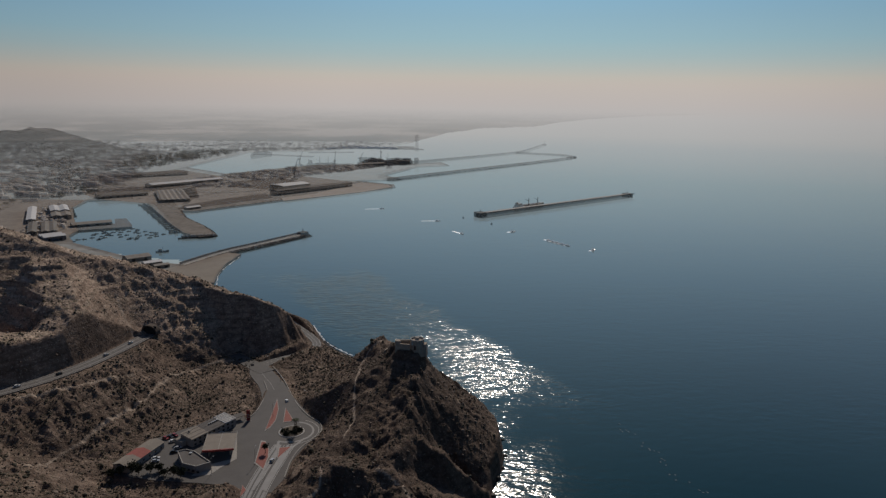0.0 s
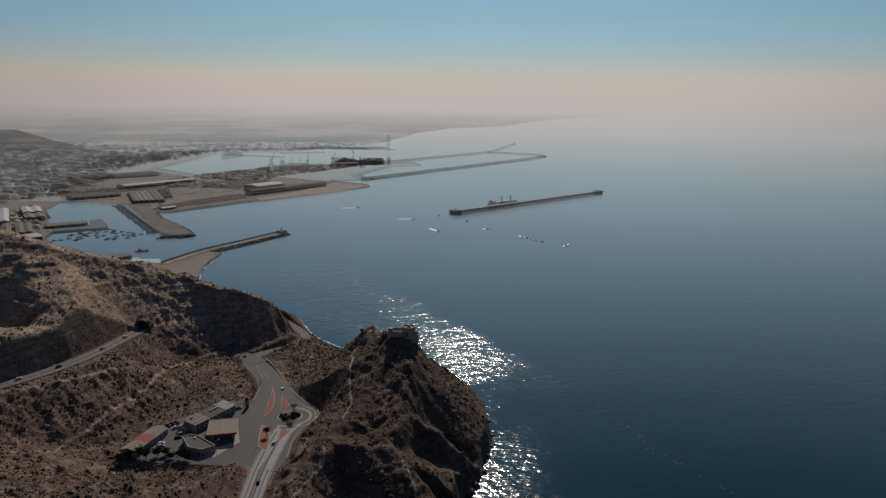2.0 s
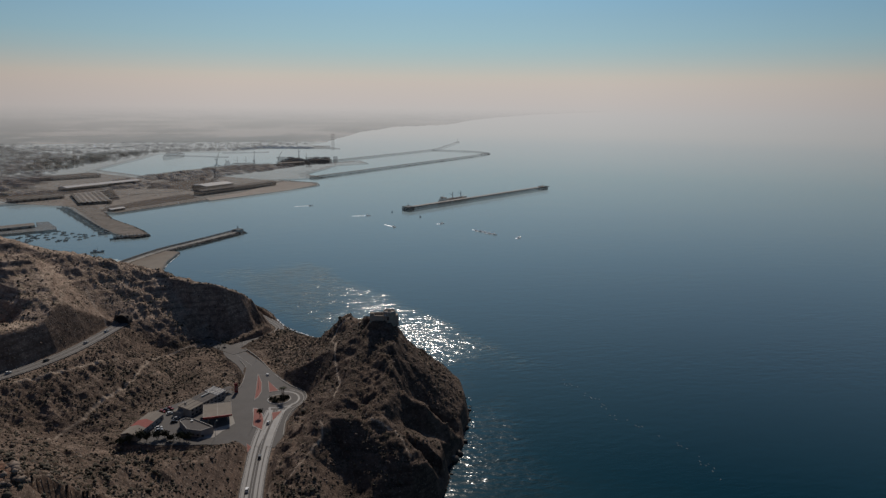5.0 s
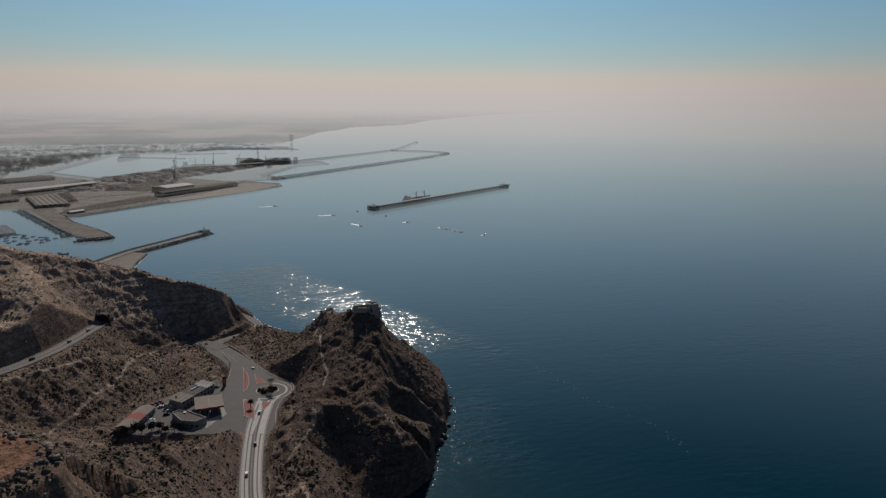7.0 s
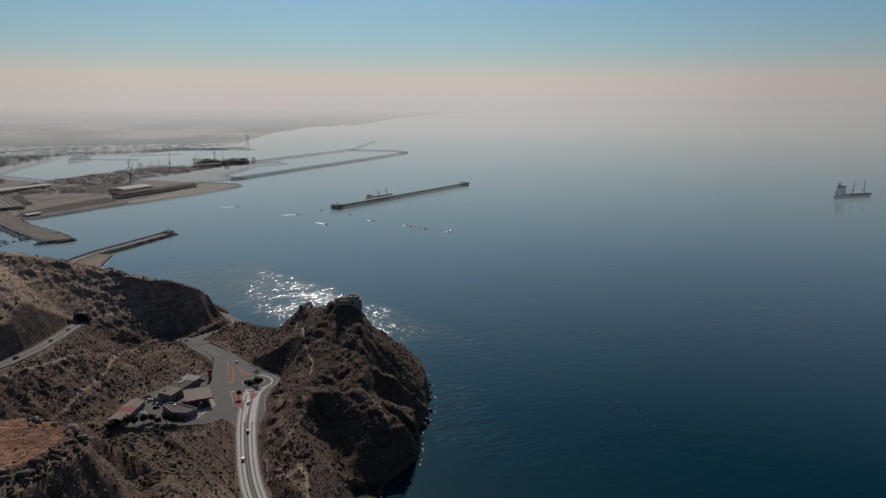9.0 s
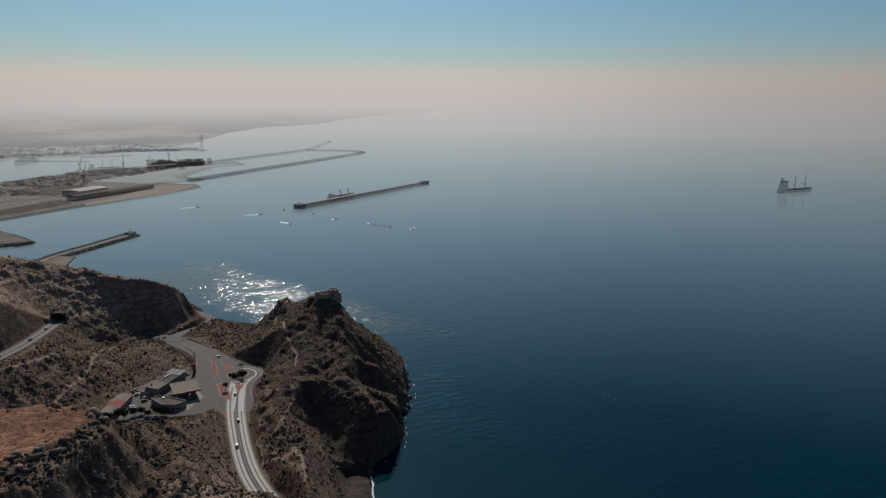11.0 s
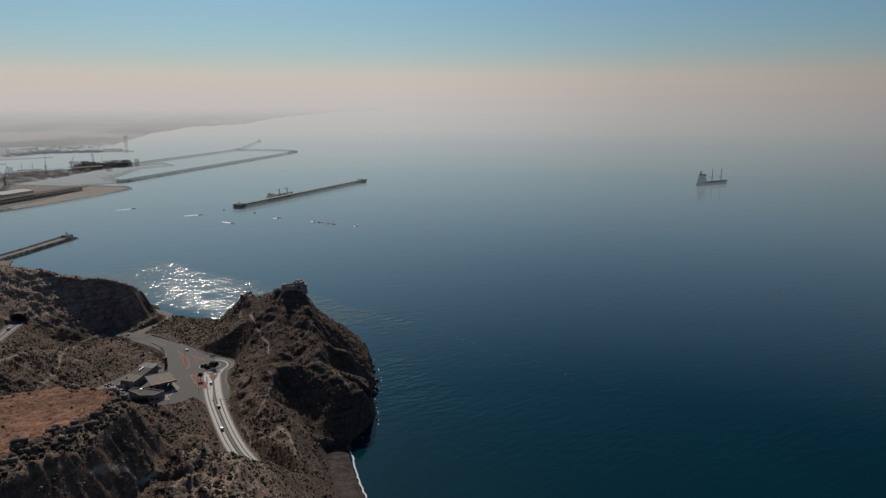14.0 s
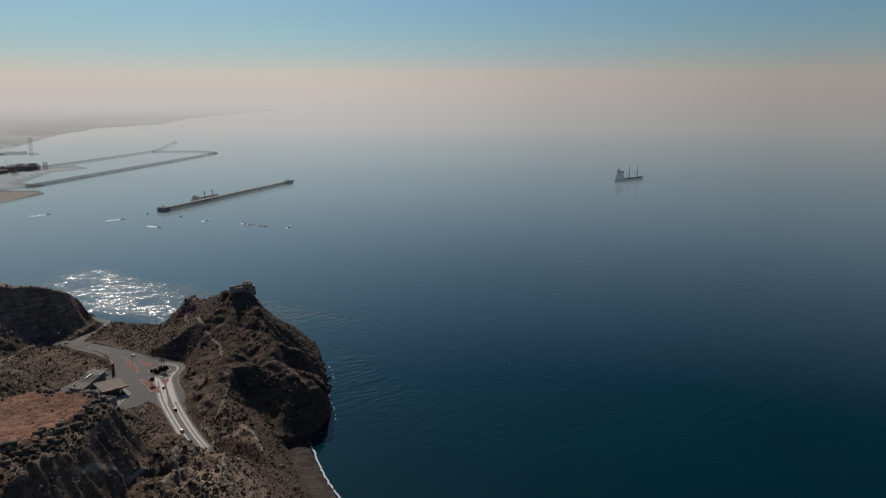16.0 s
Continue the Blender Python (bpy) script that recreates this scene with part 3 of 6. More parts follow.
def grid_sheet(name, xs, ys, heights, material, attributes=(), drop=None):
    """A sheet over the lines xs and ys; drop: cells to leave out."""
    nx, ny = len(xs), len(ys)
    gx, gy = np.meshgrid(xs, ys, indexing="ij")
    co = np.stack([gx, gy, heights], -1).reshape(-1, 3)
    i = (np.arange(nx - 1)[:, None] * ny + np.arange(ny - 1)[None, :]).ravel()
    quads = np.stack([i, i + ny, i + ny + 1, i + 1], -1)
    if drop is not None:
        quads = quads[~drop[:-1, :-1].ravel()]
    me = bpy.data.meshes.new(name)
    me.vertices.add(len(co))
    me.vertices.foreach_set("co", co.astype(np.float32).ravel())
    me.loops.add(quads.size)
    me.loops.foreach_set("vertex_index", quads.astype(np.int32).ravel())
    me.polygons.add(len(quads))
    me.polygons.foreach_set("loop_start", np.arange(0, quads.size, 4, dtype=np.int32))
    me.polygons.foreach_set("use_smooth", np.ones(len(quads), bool))
    for label, values in attributes:
        at = me.attributes.new(label, "FLOAT", "POINT")
        at.data.foreach_set("value", values.astype(np.float32).ravel())
    me.materials.append(material)
    me.update(calc_edges=True)
    me.validate()
    return new(name, me)


def curve_through(stops, step=3.0):
    """Evenly spaced points on a smooth curve through the stops."""
    p = np.array(stops, float)
    q = np.vstack([2 * p[0] - p[1], p, 2 * p[-1] - p[-2]])
    out = []
    for k in range(1, len(q) - 2):
        a, b, c, d = q[k - 1:k + 3]
        for s in np.linspace(0, 1, max(2, int(np.hypot(*(c - b)[:2]) / step)), endpoint=False):
            out.append(0.5 * (2 * b + (c - a) * s + (2 * a - 5 * b + 4 * c - d) * s * s + (3 * b - a - 3 * c + d) * s ** 3))
    return np.array(out + [p[-1]])


def ribbon(name, pts, left, right, lift, material, parent=None, thick=0.0):
    """A strip along the points, from left to right of them in metres; thick: how far its edges go down."""
    pts = np.asarray(pts, float)
    t = np.gradient(pts[:, :2], axis=0)
    t /= np.linalg.norm(t, axis=1)[:, None] + 1e-9
    nrm = np.stack([t[:, 1], -t[:, 0]], 1)
    left, right = np.broadcast_to(left, len(pts)), np.broadcast_to(right, len(pts))
    a = np.column_stack([pts[:, :2] + nrm * left[:, None], pts[:, 2] + lift])
    b = np.column_stack([pts[:, :2] + nrm * right[:, None], pts[:, 2] + lift])
    k = len(pts)
    verts = [*a, *b]
    faces = [(i, k + i, k + i + 1, i + 1) for i in range(k - 1)]
    if thick:
        verts += [*(a - [0, 0, thick]), *(b - [0, 0, thick])]
        faces += [(i, i + 1, 2 * k + i + 1, 2 * k + i) for i in range(k - 1)] + [(k + i, 3 * k + i, 3 * k + i + 1, k + i + 1) for i in range(k - 1)]
        faces += [(0, 2 * k, 3 * k, k), (k - 1, 2 * k - 1, 4 * k - 1, 3 * k - 1)]
    return mesh_object(name, verts, faces, material, parent)


def slab(name, outline, top, bottom, material, parent=None):
    """A flat piece of any outline with upright sides."""
    bm = bmesh.new()
    f = bm.faces.new([bm.verts.new((x, y, top)) for x, y in outline])
    f.normal_update()
    if f.normal.z < 0:
        f.normal_flip()
    if bottom is not None:
        r = bmesh.ops.extrude_face_region(bm, geom=[f])
        low = [v for v in r["geom"] if isinstance(v, bmesh.types.BMVert)]
        for v in low:
            v.co.z = bottom
    bmesh.ops.triangulate(bm, faces=[q for q in bm.faces if len(q.verts) > 4])
    bmesh.ops.recalc_face_normals(bm, faces=bm.faces)
    me = bpy.data.meshes.new(name)
    bm.to_mesh(me)
    bm.free()
    for one in material if isinstance(material, (list, tuple)) else [material]:
        me.materials.append(one)
    ob = new(name, me)
    ob.parent = parent
    return ob


# ---------- ground, sea, far land ----------
STEP = 0.95
xs = np.concatenate([np.arange(-900, -440, 10.0), np.arange(-440, 126, STEP)])
ys = np.concatenate([np.arange(-480, 70, 10.0), np.arange(70, 770, STEP)])
gx, gy = np.meshgrid(xs, ys, indexing="ij")
gz = land_height(gx, gy)
plateau = np.clip((inside(gx, gy, PLATEAU) + 2.5 * fractal(gx, gy, 12, 3, 90)) / 2, 0, 1)
TRACKS = [[(-144, 380), (-142, 405), (-133, 420), (-127, 441), (-121, 458), (-119, 480), (-119, 509)], [(-183, 430), (-169, 438), (-152, 454), (-141, 474), (-133, 489)], [(-121, 516), (-114, 539), (-100, 550), (-86, 558)],
          [(-68, 173), (-60, 186), (-57, 198), (-50, 214)], [(-91, 175), (-82, 185), (-70, 190)], [(-12, 325), (-2, 340), (7, 356), (6, 366)], [(32, 362), (45, 355), (52, 340)], [(-19, 332), (-18, 305), (-10, 296), (-4, 302), (0, 290), (-2, 268)],
          [(26, 520), (15, 514), (12, 500), (15, 470), (14, 444), (16, 419), (14, 397)], [(-180, 574), (-168, 558), (-158, 547)]]
bare = np.zeros_like(gx)
for k, tr in enumerate(TRACKS):
    bare = np.maximum(bare, np.clip((1.25 if k < 3 else 1.1) - along(gx + 1.4 * fractal(gx, gy, 17, 2, 95), gy + 1.4 * fractal(gx, gy, 17, 2, 96), [(*p, 0) for p in tr])[0] / (1.2 if k < 3 else 0.9), 0, 1))
shore = inside(gx, gy, COAST)
sand = np.clip((4.2 - gz) / 1.0, 0, 1) * (((gy < 316) & (gy > 90)) | (gy > 735) | (np.hypot(gx + 14, gy - 622) < 45)) * (shore > -3)
# land tone: darker on the fort's headland; hill above the tunnel lightened in place of haze
stone_haze_tone = 0.5 - 0.5 * np.clip((inside(gx, gy, HEADLAND) + 10 * fractal(gx, gy, 30, 3, 91)) / 14, 0, 1)
stone_haze_tone += 0.5 * np.clip((inside(gx, gy, [(-460, 380), (-190, 440), (-160, 520), (-160, 548), (-96, 560), (-50, 572), (-48, 620), (-130, 640), (-460, 700)]) + 14 * fractal(gx, gy, 40, 4, 92)) / 20, 0, 1)
# paler stony soil in the foreground
stone_haze_tone += 0.4 * np.clip((inside(gx, gy, [(-84, 130), (-66, 180), (-52, 240), (-40, 320), (-32, 300), (-22, 240), (-20, 120)]) + 8 * fractal(gx, gy, 18, 3, 93)) / 12, 0, 1)
stone_haze_tone[bare > 0.4] = np.where((gx > 0) | (gy < 330), 0.9, 0.66)[bare > 0.4]
drop = (shore < -4)
ground = grid_sheet("ground", xs, ys, gz, LAND, (("red_soil", plateau), ("bare", bare), ("sand", sand), ("stone_haze_tone", stone_haze_tone)), drop)
tagged(ground, "grey brown rocky hillside with scrub and a red soil plateau", "hillside", kind="structure")

LOW_COAST = [(-420, 690), (-300, 800), (-188, 838), (-195, 874), (-201, 933), (-197, 992), (-218, 1002), (-256, 928), (-285, 938), (-324, 966), (-354, 979), (-457, 1059), (-490, 1110), (-498, 1158), (-568, 1283), (-625, 1394), (-645, 1497), (-550, 1549),
            (-508, 1465), (-382, 1235), (-328, 1147), (-290, 1111), (-271, 1131), (-308, 1200), (-373, 1295), (-408, 1372), (-382, 1368), (-252, 1528), (-17, 1798), (-24, 1850), (-130, 1931), (-24, 1971), (-10, 1990),
            (-60, 2080), (34, 2380), (143, 2449), (117, 2580), (34, 2503), (-310, 2406), (-424, 2225), (-520, 2070), (-700, 2266), (-683, 2646), (-676, 2955), (-601, 3041), (-413, 3078), (-242, 3353), (54, 3288), (12, 3408), (-90, 3572)]
LOW_LAND = LOW_COAST + [(-20 + 3880 * math.sin(radians(k)), 3880 * math.cos(radians(k))) for k in np.linspace(0.4, -72, 40)] + [(-3700, 690)]
sx = np.concatenate([np.arange(-4920, -480, 60.0), np.arange(-480, 150, 6.0), np.arange(150, 4921, 60.0)])
sy = np.concatenate([np.arange(-900, 60, 60.0), np.arange(60, 1060, 8.0), np.arange(1060, 4921, 60.0)])
cx, cy = np.append(np.diff(sx), 60.0), np.append(np.diff(sy), 60.0)
wx, wy = np.meshgrid(sx + cx / 2, sy + cy / 2, indexing="ij")
clear_of = np.hypot(*np.meshgrid(cx, cy, indexing="ij")) / 2 + 1
sea = grid_sheet("water", sx, sy, np.zeros((len(sx), len(sy))), SEA, (), (inside(wx, wy, LOW_LAND) > clear_of) | (inside(wx, wy, COAST) > clear_of + 3))
tagged(sea, "calm blue sea with sun glitter", "sea", kind="structure")

low_land = slab("port_and_city_ground", LOW_LAND, 2.2, None, CITY_GROUND)
rim = np.array([(x, y, 2.2) for x, y in LOW_COAST])
tagged(mesh_object("quay_face", [*rim, *(rim - [0, 0, 4])], [(i, i + 1, i + 1 + len(rim), i + len(rim)) for i in range(len(rim) - 1)], PIER_WALL), "dark concrete quay walls of the port", "quay", kind="structure")
tagged(slab("beach", [(-300, 800), (-190, 840), (-197, 874), (-203, 933), (-199, 990), (-217, 998), (-256, 928)], 2.35, None, SAND), "small pale beach beside the jetty", "beach", kind="structure")
tagged(low_land, "low flat ground of the port and town", "ground", kind="structure")

# the plain and the low cape that close the bay; squeezed closer with distance to fit the camera's view, so that each
# place keeps its bearing and its dip below the horizon from the middle of the path
def far_plain():
    az, true = np.linspace(-52, 26, 1500), 3880 * np.geomspace(1, 16, 110)
    ga, gd = np.meshgrid(np.radians(az), true, indexing="ij")
    d = 3880 + 950 * (1 - 3880 / gd)
    x, y = -20 + gd * np.sin(ga), gd * np.cos(ga)
    rise = np.clip((gd - 6000) / 30000, 0, 1) * 60 * np.clip(-np.degrees(ga) / 25 + 0.4, 0, 1)
    co = np.stack([-20 + d * np.sin(ga), d * np.cos(ga), 206 + (rise + 2.3 - 206) * d / gd], -1)
    coast = np.interp(np.degrees(ga), [-60, 0.4, 1.2, 2.8, 6.3, 10, 12.8, 15.5, 22, 26], [0, 3880, 4200, 5200, 6600, 7300, 10500, 14000, 25000, 60000]) * (1 + 0.05 * fractal(np.degrees(ga), ga * 0, 1.6, 3, 710))
    belt = 0.5 + 1.1 * fractal(x, y, 900, 4, 720) + 0.35 * fractal(x, y, 140, 3, 730)
    fields = np.clip(1.6 * fractal(x / 2.2, y, 420, 3, 740) - 0.15, 0, 1) * np.clip((gd - 6000) / 4000, 0, 1) * (fractal(x, y, 90, 2, 750) > 0)
    ob = grid_sheet("backdrop_plain", az, true, gd * 0, FAR_PLAIN, (("tone", np.clip(belt, 0, 1)), ("glass_roofs", fields), ("haze_opacity", np.exp(-(gd / 6300) ** 0.9))), gd < coast)
    ob.data.vertices.foreach_set("co", co.astype(np.float32).ravel())
    ob.data.update()
    return tagged(ob, "hazy far plain of fields and greenhouses with a low cape", "far land", kind="structure")


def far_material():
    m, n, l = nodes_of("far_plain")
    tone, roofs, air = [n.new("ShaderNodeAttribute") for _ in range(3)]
    tone.attribute_name, roofs.attribute_name, air.attribute_name = "tone", "glass_roofs", "haze_opacity"
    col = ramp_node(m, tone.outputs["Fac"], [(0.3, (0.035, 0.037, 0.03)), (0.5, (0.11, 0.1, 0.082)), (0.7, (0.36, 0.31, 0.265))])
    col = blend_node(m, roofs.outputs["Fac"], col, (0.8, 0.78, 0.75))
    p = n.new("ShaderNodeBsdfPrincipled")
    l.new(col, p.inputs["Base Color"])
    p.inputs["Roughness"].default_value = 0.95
    # haze is imitated here: the sheet turns see-through with its true distance
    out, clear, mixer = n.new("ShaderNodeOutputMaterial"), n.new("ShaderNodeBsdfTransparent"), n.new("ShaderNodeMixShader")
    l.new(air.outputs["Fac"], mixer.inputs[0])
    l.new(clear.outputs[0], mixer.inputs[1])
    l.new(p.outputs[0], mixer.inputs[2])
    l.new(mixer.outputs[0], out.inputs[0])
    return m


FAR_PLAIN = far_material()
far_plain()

def breakwater(name, stops, half, top, label, deck=PIER_TOP, rim=0.45):
    pts = curve_through([(x, y, 0) for x, y in stops], 12) if len(stops) > 2 else np.array([(x, y, 0) for x, y in stops])
    base = new(name)
    tagged(base, label, "breakwater", kind="structure")
    ribbon("mound", pts, -half, half, top, ARMOUR, base, top + 3)
    ribbon("deck", pts, -half * 0.78, half * rim, top + 0.8, deck, base, 0.8)
    return base


breakwater("breakwater_detached", [(160, 1352), (548, 1680)], 9, 5.5, "long detached concrete breakwater in the bay")
breakwater("breakwater_outer", [(-40, 1962), (574, 2745), (650, 2860), (684, 2920)], 10, 6, "long outer breakwater of the port", ARMOUR)
breakwater("breakwater_inner", [(-20, 2500), (165, 2735), (470, 3145), (600, 3480), (715, 3820)], 10, 6, "inner breakwater with a beacon at its end", ARMOUR)
breakwater("breakwater_link", [(472, 3140), (640, 3035), (684, 2930)], 10, 5, "short rock arm joining two breakwaters", ARMOUR)
breakwater("jetty", [(-255, 925), (-226, 1000), (-185, 1065), (-140, 1140)], 9, 1.9, "stone jetty with a pale deck beside a small beach", PIER_TOP, 0.6)

# ---------- roads, roundabout and yard ----------
def part(name, bm, material, parent, label=""):
    me = bpy.data.meshes.new(name)
    bmesh.ops.recalc_face_normals(bm, faces=bm.faces)
    bm.to_mesh(me)
    bm.free()
    me.materials.append(material)
    ob = new(name, me)
    ob.parent = parent
    return tagged(ob, label) if label else ob


def box(bm, x0, x1, y0, y1, z0, z1, taper=0.0):
    v = [bm.verts.new(p) for p in ((x0, y0, z0), (x1, y0, z0), (x1, y1, z0), (x0, y1, z0), (x0 + taper, y0 + taper, z1), (x1 - taper, y0 + taper, z1), (x1 - taper, y1 - taper, z1), (x0 + taper, y1 - taper, z1))]
    for f in ((3, 2, 1, 0), (4, 5, 6, 7), (0, 1, 5, 4), (1, 2, 6, 5), (2, 3, 7, 6), (3, 0, 4, 7)):
        bm.faces.new([v[k] for k in f])
    return bm


def boxes(name, dims, material, parent, label="", bevel=0.0):
    bm = bmesh.new()
    for d in dims:
        box(bm, *d)
    if bevel:
        bmesh.ops.bevel(bm, geom=bm.edges[:], offset=bevel, segments=1, affect="EDGES")
    return part(name, bm, material, parent, label)


def tube(bm, a, b, r0, r1, sides=8):
    a, b = Vector(a), Vector(b)
    q = (b - a).to_track_quat("Z", "Y")
    rings = []
    for c, r in ((a, r0), (b, r1)):
        rings.append([bm.verts.new(c + q @ Vector((r * math.cos(k * 2 * math.pi / sides), r * math.sin(k * 2 * math.pi / sides), 0))) for k in range(sides)])
    for k in range(sides):
        bm.faces.new((rings[0][k], rings[0][(k + 1) % sides], rings[1][(k + 1) % sides], rings[1][k]))
    bm.faces.new(rings[1])
    bm.faces.new(rings[0][::-1])
    return bm


def thing(name, m, label, category, group=""):
    ob = new(name)
    ob.matrix_world = m
    return tagged(ob, label, category, group)


for nm, line, lab in (("road_south", ROAD_SOUTH, "coast road with worn wheel tracks, their sheen painted pale"), ("road_north", ROAD_NORTH, "road winding down round the hill"), ("road_upper", ROAD_UPPER, "main road running into the tunnel")):
    pts = curve_through(line, 3)
    road = tagged(ribbon(nm, pts, -pts[:, 3], pts[:, 3], 0.04, ASPHALT, None, 0.6), lab, "road", kind="structure")
    for off in {"road_south": (-4.1, -2.0, 2.0, 4.1), "road_upper": (-2.6, 2.6), "road_north": ()}[nm]:
        ribbon("wheel_track", pts, off * pts[:, 3] / 6 - 0.75, off * pts[:, 3] / 6 + 0.75, 0.075, PALE_TRACK, road)
    ribbon("centre_line", pts, -0.1, 0.1, 0.09, LINE_WHITE, road)
    if nm == "road_north":
        pts = pts[pts[:, 1] > 556]
    for side in (-1, 1):
        ribbon("edge_line", pts, side * (pts[:, 3] - 0.75) - 0.12, side * (pts[:, 3] - 0.75) + 0.12, 0.09, LINE_WHITE, road)
spur = curve_through([(-58, 534, 16.6, 6), (-68, 545, 15.9, 6), (-78, 556, 15.7, 5.5), (-92, 571, 15.6, 4.5)], 3)
tagged(ribbon("road_spur", spur, -spur[:, 3], spur[:, 3], 0.1, ASPHALT, None, 1.2), "short plain asphalt spur beside the hill", "road", kind="structure")
yard = tagged(slab("yard", YARD, 19.42, 18.4, ASPHALT), "asphalt yard and roundabout apron", "road", kind="structure")
right_edge = [(-57, 547), (-44, 520), (-26.5, 476), (-16.5, 458), (-8, 448), (-4.9, 439), (-6.6, 428.6), (-12.8, 418), (-16, 403), (-16.2, 386)]
left_edge = [(-52.5, 452), (-49, 461), (-48.6, 480), (-49.6, 496), (-56, 515)]
for stops in (right_edge, left_edge):
    hz = np.interp([s[1] for s in stops], [470, 505, 533, 550], [19.42, 17.9, 16.5, 15.3])
    pts = curve_through([(x, y, z) for (x, y), z in zip(stops, hz)], 2)
    wall = ribbon("kerb_wall", pts, -0.22, 0.22, 0.4, CONCRETE, None, 1.0)
    tagged(wall, "low pale concrete wall along the road edge", "kerb", kind="structure")
# wheel tracks round the ring, their sheen put into a paler colour
ring = [(-22 + 12.5 * math.cos(a), 436 + 12.5 * math.sin(a), 19.42) for a in np.linspace(0, 2 * math.pi, 60)]
ribbon("ring_track", ring[40:] + ring[:14], -0.6, 0.6, 0.03, PALE_TRACK, yard)
outer = [(-22 + 15.6 * math.cos(a), 436 + 15.6 * math.sin(a), 19.42) for a in np.linspace(-1.5, 1.2, 30)]
ribbon("ring_edge_line", outer, -0.18, 0.18, 0.05, LINE_WHITE, yard)
for stops in ([(-13, 428), (-20, 412), (-23, 395), (-24, 374)], [(-27, 424), (-25.5, 405), (-29.5, 374)]):
    ribbon("approach_track", curve_through([(x, y, float(np.interp(y, [470, 505, 533, 550], [19.42, 17.95, 16.55, 15.4]))) for x, y in stops], 2), -0.7, 0.7, 0.14, PALE_TRACK, yard)

ISLANDS = [("north", [(-39.9, 482), (-35.6, 466), (-34.2, 450), (-35.4, 441), (-37.7, 436.5), (-38.4, 455)], 18.8), ("north_east", [(-31.9, 468), (-22.8, 449.5), (-29.3, 447.5)], 19.42),
           ("south", [(-37.2, 425.2), (-34.5, 424.5), (-30.4, 415.5), (-28.6, 406), (-28.4, 393), (-34.9, 400)], 19.42), ("south_east", [(-25.4, 417), (-18.6, 418.3), (-23.8, 405)], 19.42), ("far_south", [(-35.8, 379), (-32.6, 374.5), (-34.0, 367.5)], 19.42)]
for nm, outline, z in ISLANDS:
    cx, cy = np.mean([p[0] for p in outline]), np.mean([p[1] for p in outline])
    isle = slab("traffic_island", outline, 19.58, 19.0, CONCRETE)
    tagged(isle, "raised traffic island paved red with a pale kerb", "traffic island", "islands round the roundabout")
    slab("red_paving", [(cx + (x - cx) * 0.84, cy + (y - cy) * 0.9) for x, y in outline], 19.62, 19.5, RED_PAVING, isle, )

hub = thing("roundabout_island", pose(-22, 436, 19.42), "round planted traffic island with a pale kerb", "traffic island")
bm = bmesh.new()
bmesh.ops.create_cone(bm, cap_ends=True, segments=48, radius1=7.6, radius2=7.4, depth=0.4)
bmesh.ops.translate(bm, verts=bm.verts, vec=(0, 0, 0.1))
part("kerb", bm, LINE_WHITE, hub)
bm = bmesh.new()
bmesh.ops.create_cone(bm, cap_ends=True, segments=48, radius1=6.9, radius2=6.6, depth=0.5)
bmesh.ops.translate(bm, verts=bm.verts, vec=(0, 0, 0.2))
part("earth", bm, surface("planted_earth", (0.06, 0.048, 0.036), (0.12, 0.095, 0.07), 2, 0.95, 0.3, 0.3), hub)


def clump_mesh(name, count, spread, size, seed, flat=1.0, up=0.0):
    """Many small leafy tufts spread through an uneven crown."""
    rng = random.Random(seed)
    verts, faces = [], []
    for _ in range(count):
        u, v, w = rng.gauss(0, 0.5), rng.gauss(0, 0.5), rng.gauss(0, 0.5)
        c = Vector((u * spread, v * spread, up + w * spread * flat))
        for _leaf in range(5):
            n = Vector((rng.uniform(-1, 1), rng.uniform(-1, 1), rng.uniform(-0.4, 1))).normalized()
            t = n.orthogonal().normalized()
            b = n.cross(t)
            s = size * rng.uniform(0.6, 1.3)
            o = c + Vector((rng.uniform(-1, 1), rng.uniform(-1, 1), rng.uniform(-1, 1))) * size
            k = len(verts)
            verts += [o - t * s, o + b * s * 0.7 + n * s * 0.3, o + t * s, o - b * s * 0.7 + n * s * 0.3]
            faces.append((k, k + 1, k + 2, k + 3))
    me = bpy.data.meshes.new(name)
    me.from_pydata([tuple(v) for v in verts], [], faces)
    me.materials.append(LEAF)
    me.update()
    return me


for k in range(26):
    rng = random.Random(900 + k)
    a, r = rng.uniform(0, 6.28), 5.6 * math.sqrt(rng.random())
    bush = thing("shrub", pose(-22 + r * math.cos(a), 436 + r * math.sin(a), 19.85, 0, 0, rng.uniform(0, 360)), "low dark green shrub on the roundabout island", "shrub", "shrubs on the roundabout")
    crown = new("foliage", clump_mesh("foliage", 26, rng.uniform(0.9, 1.5), 0.26, k, 0.55, 0.5))
    crown.parent = bush


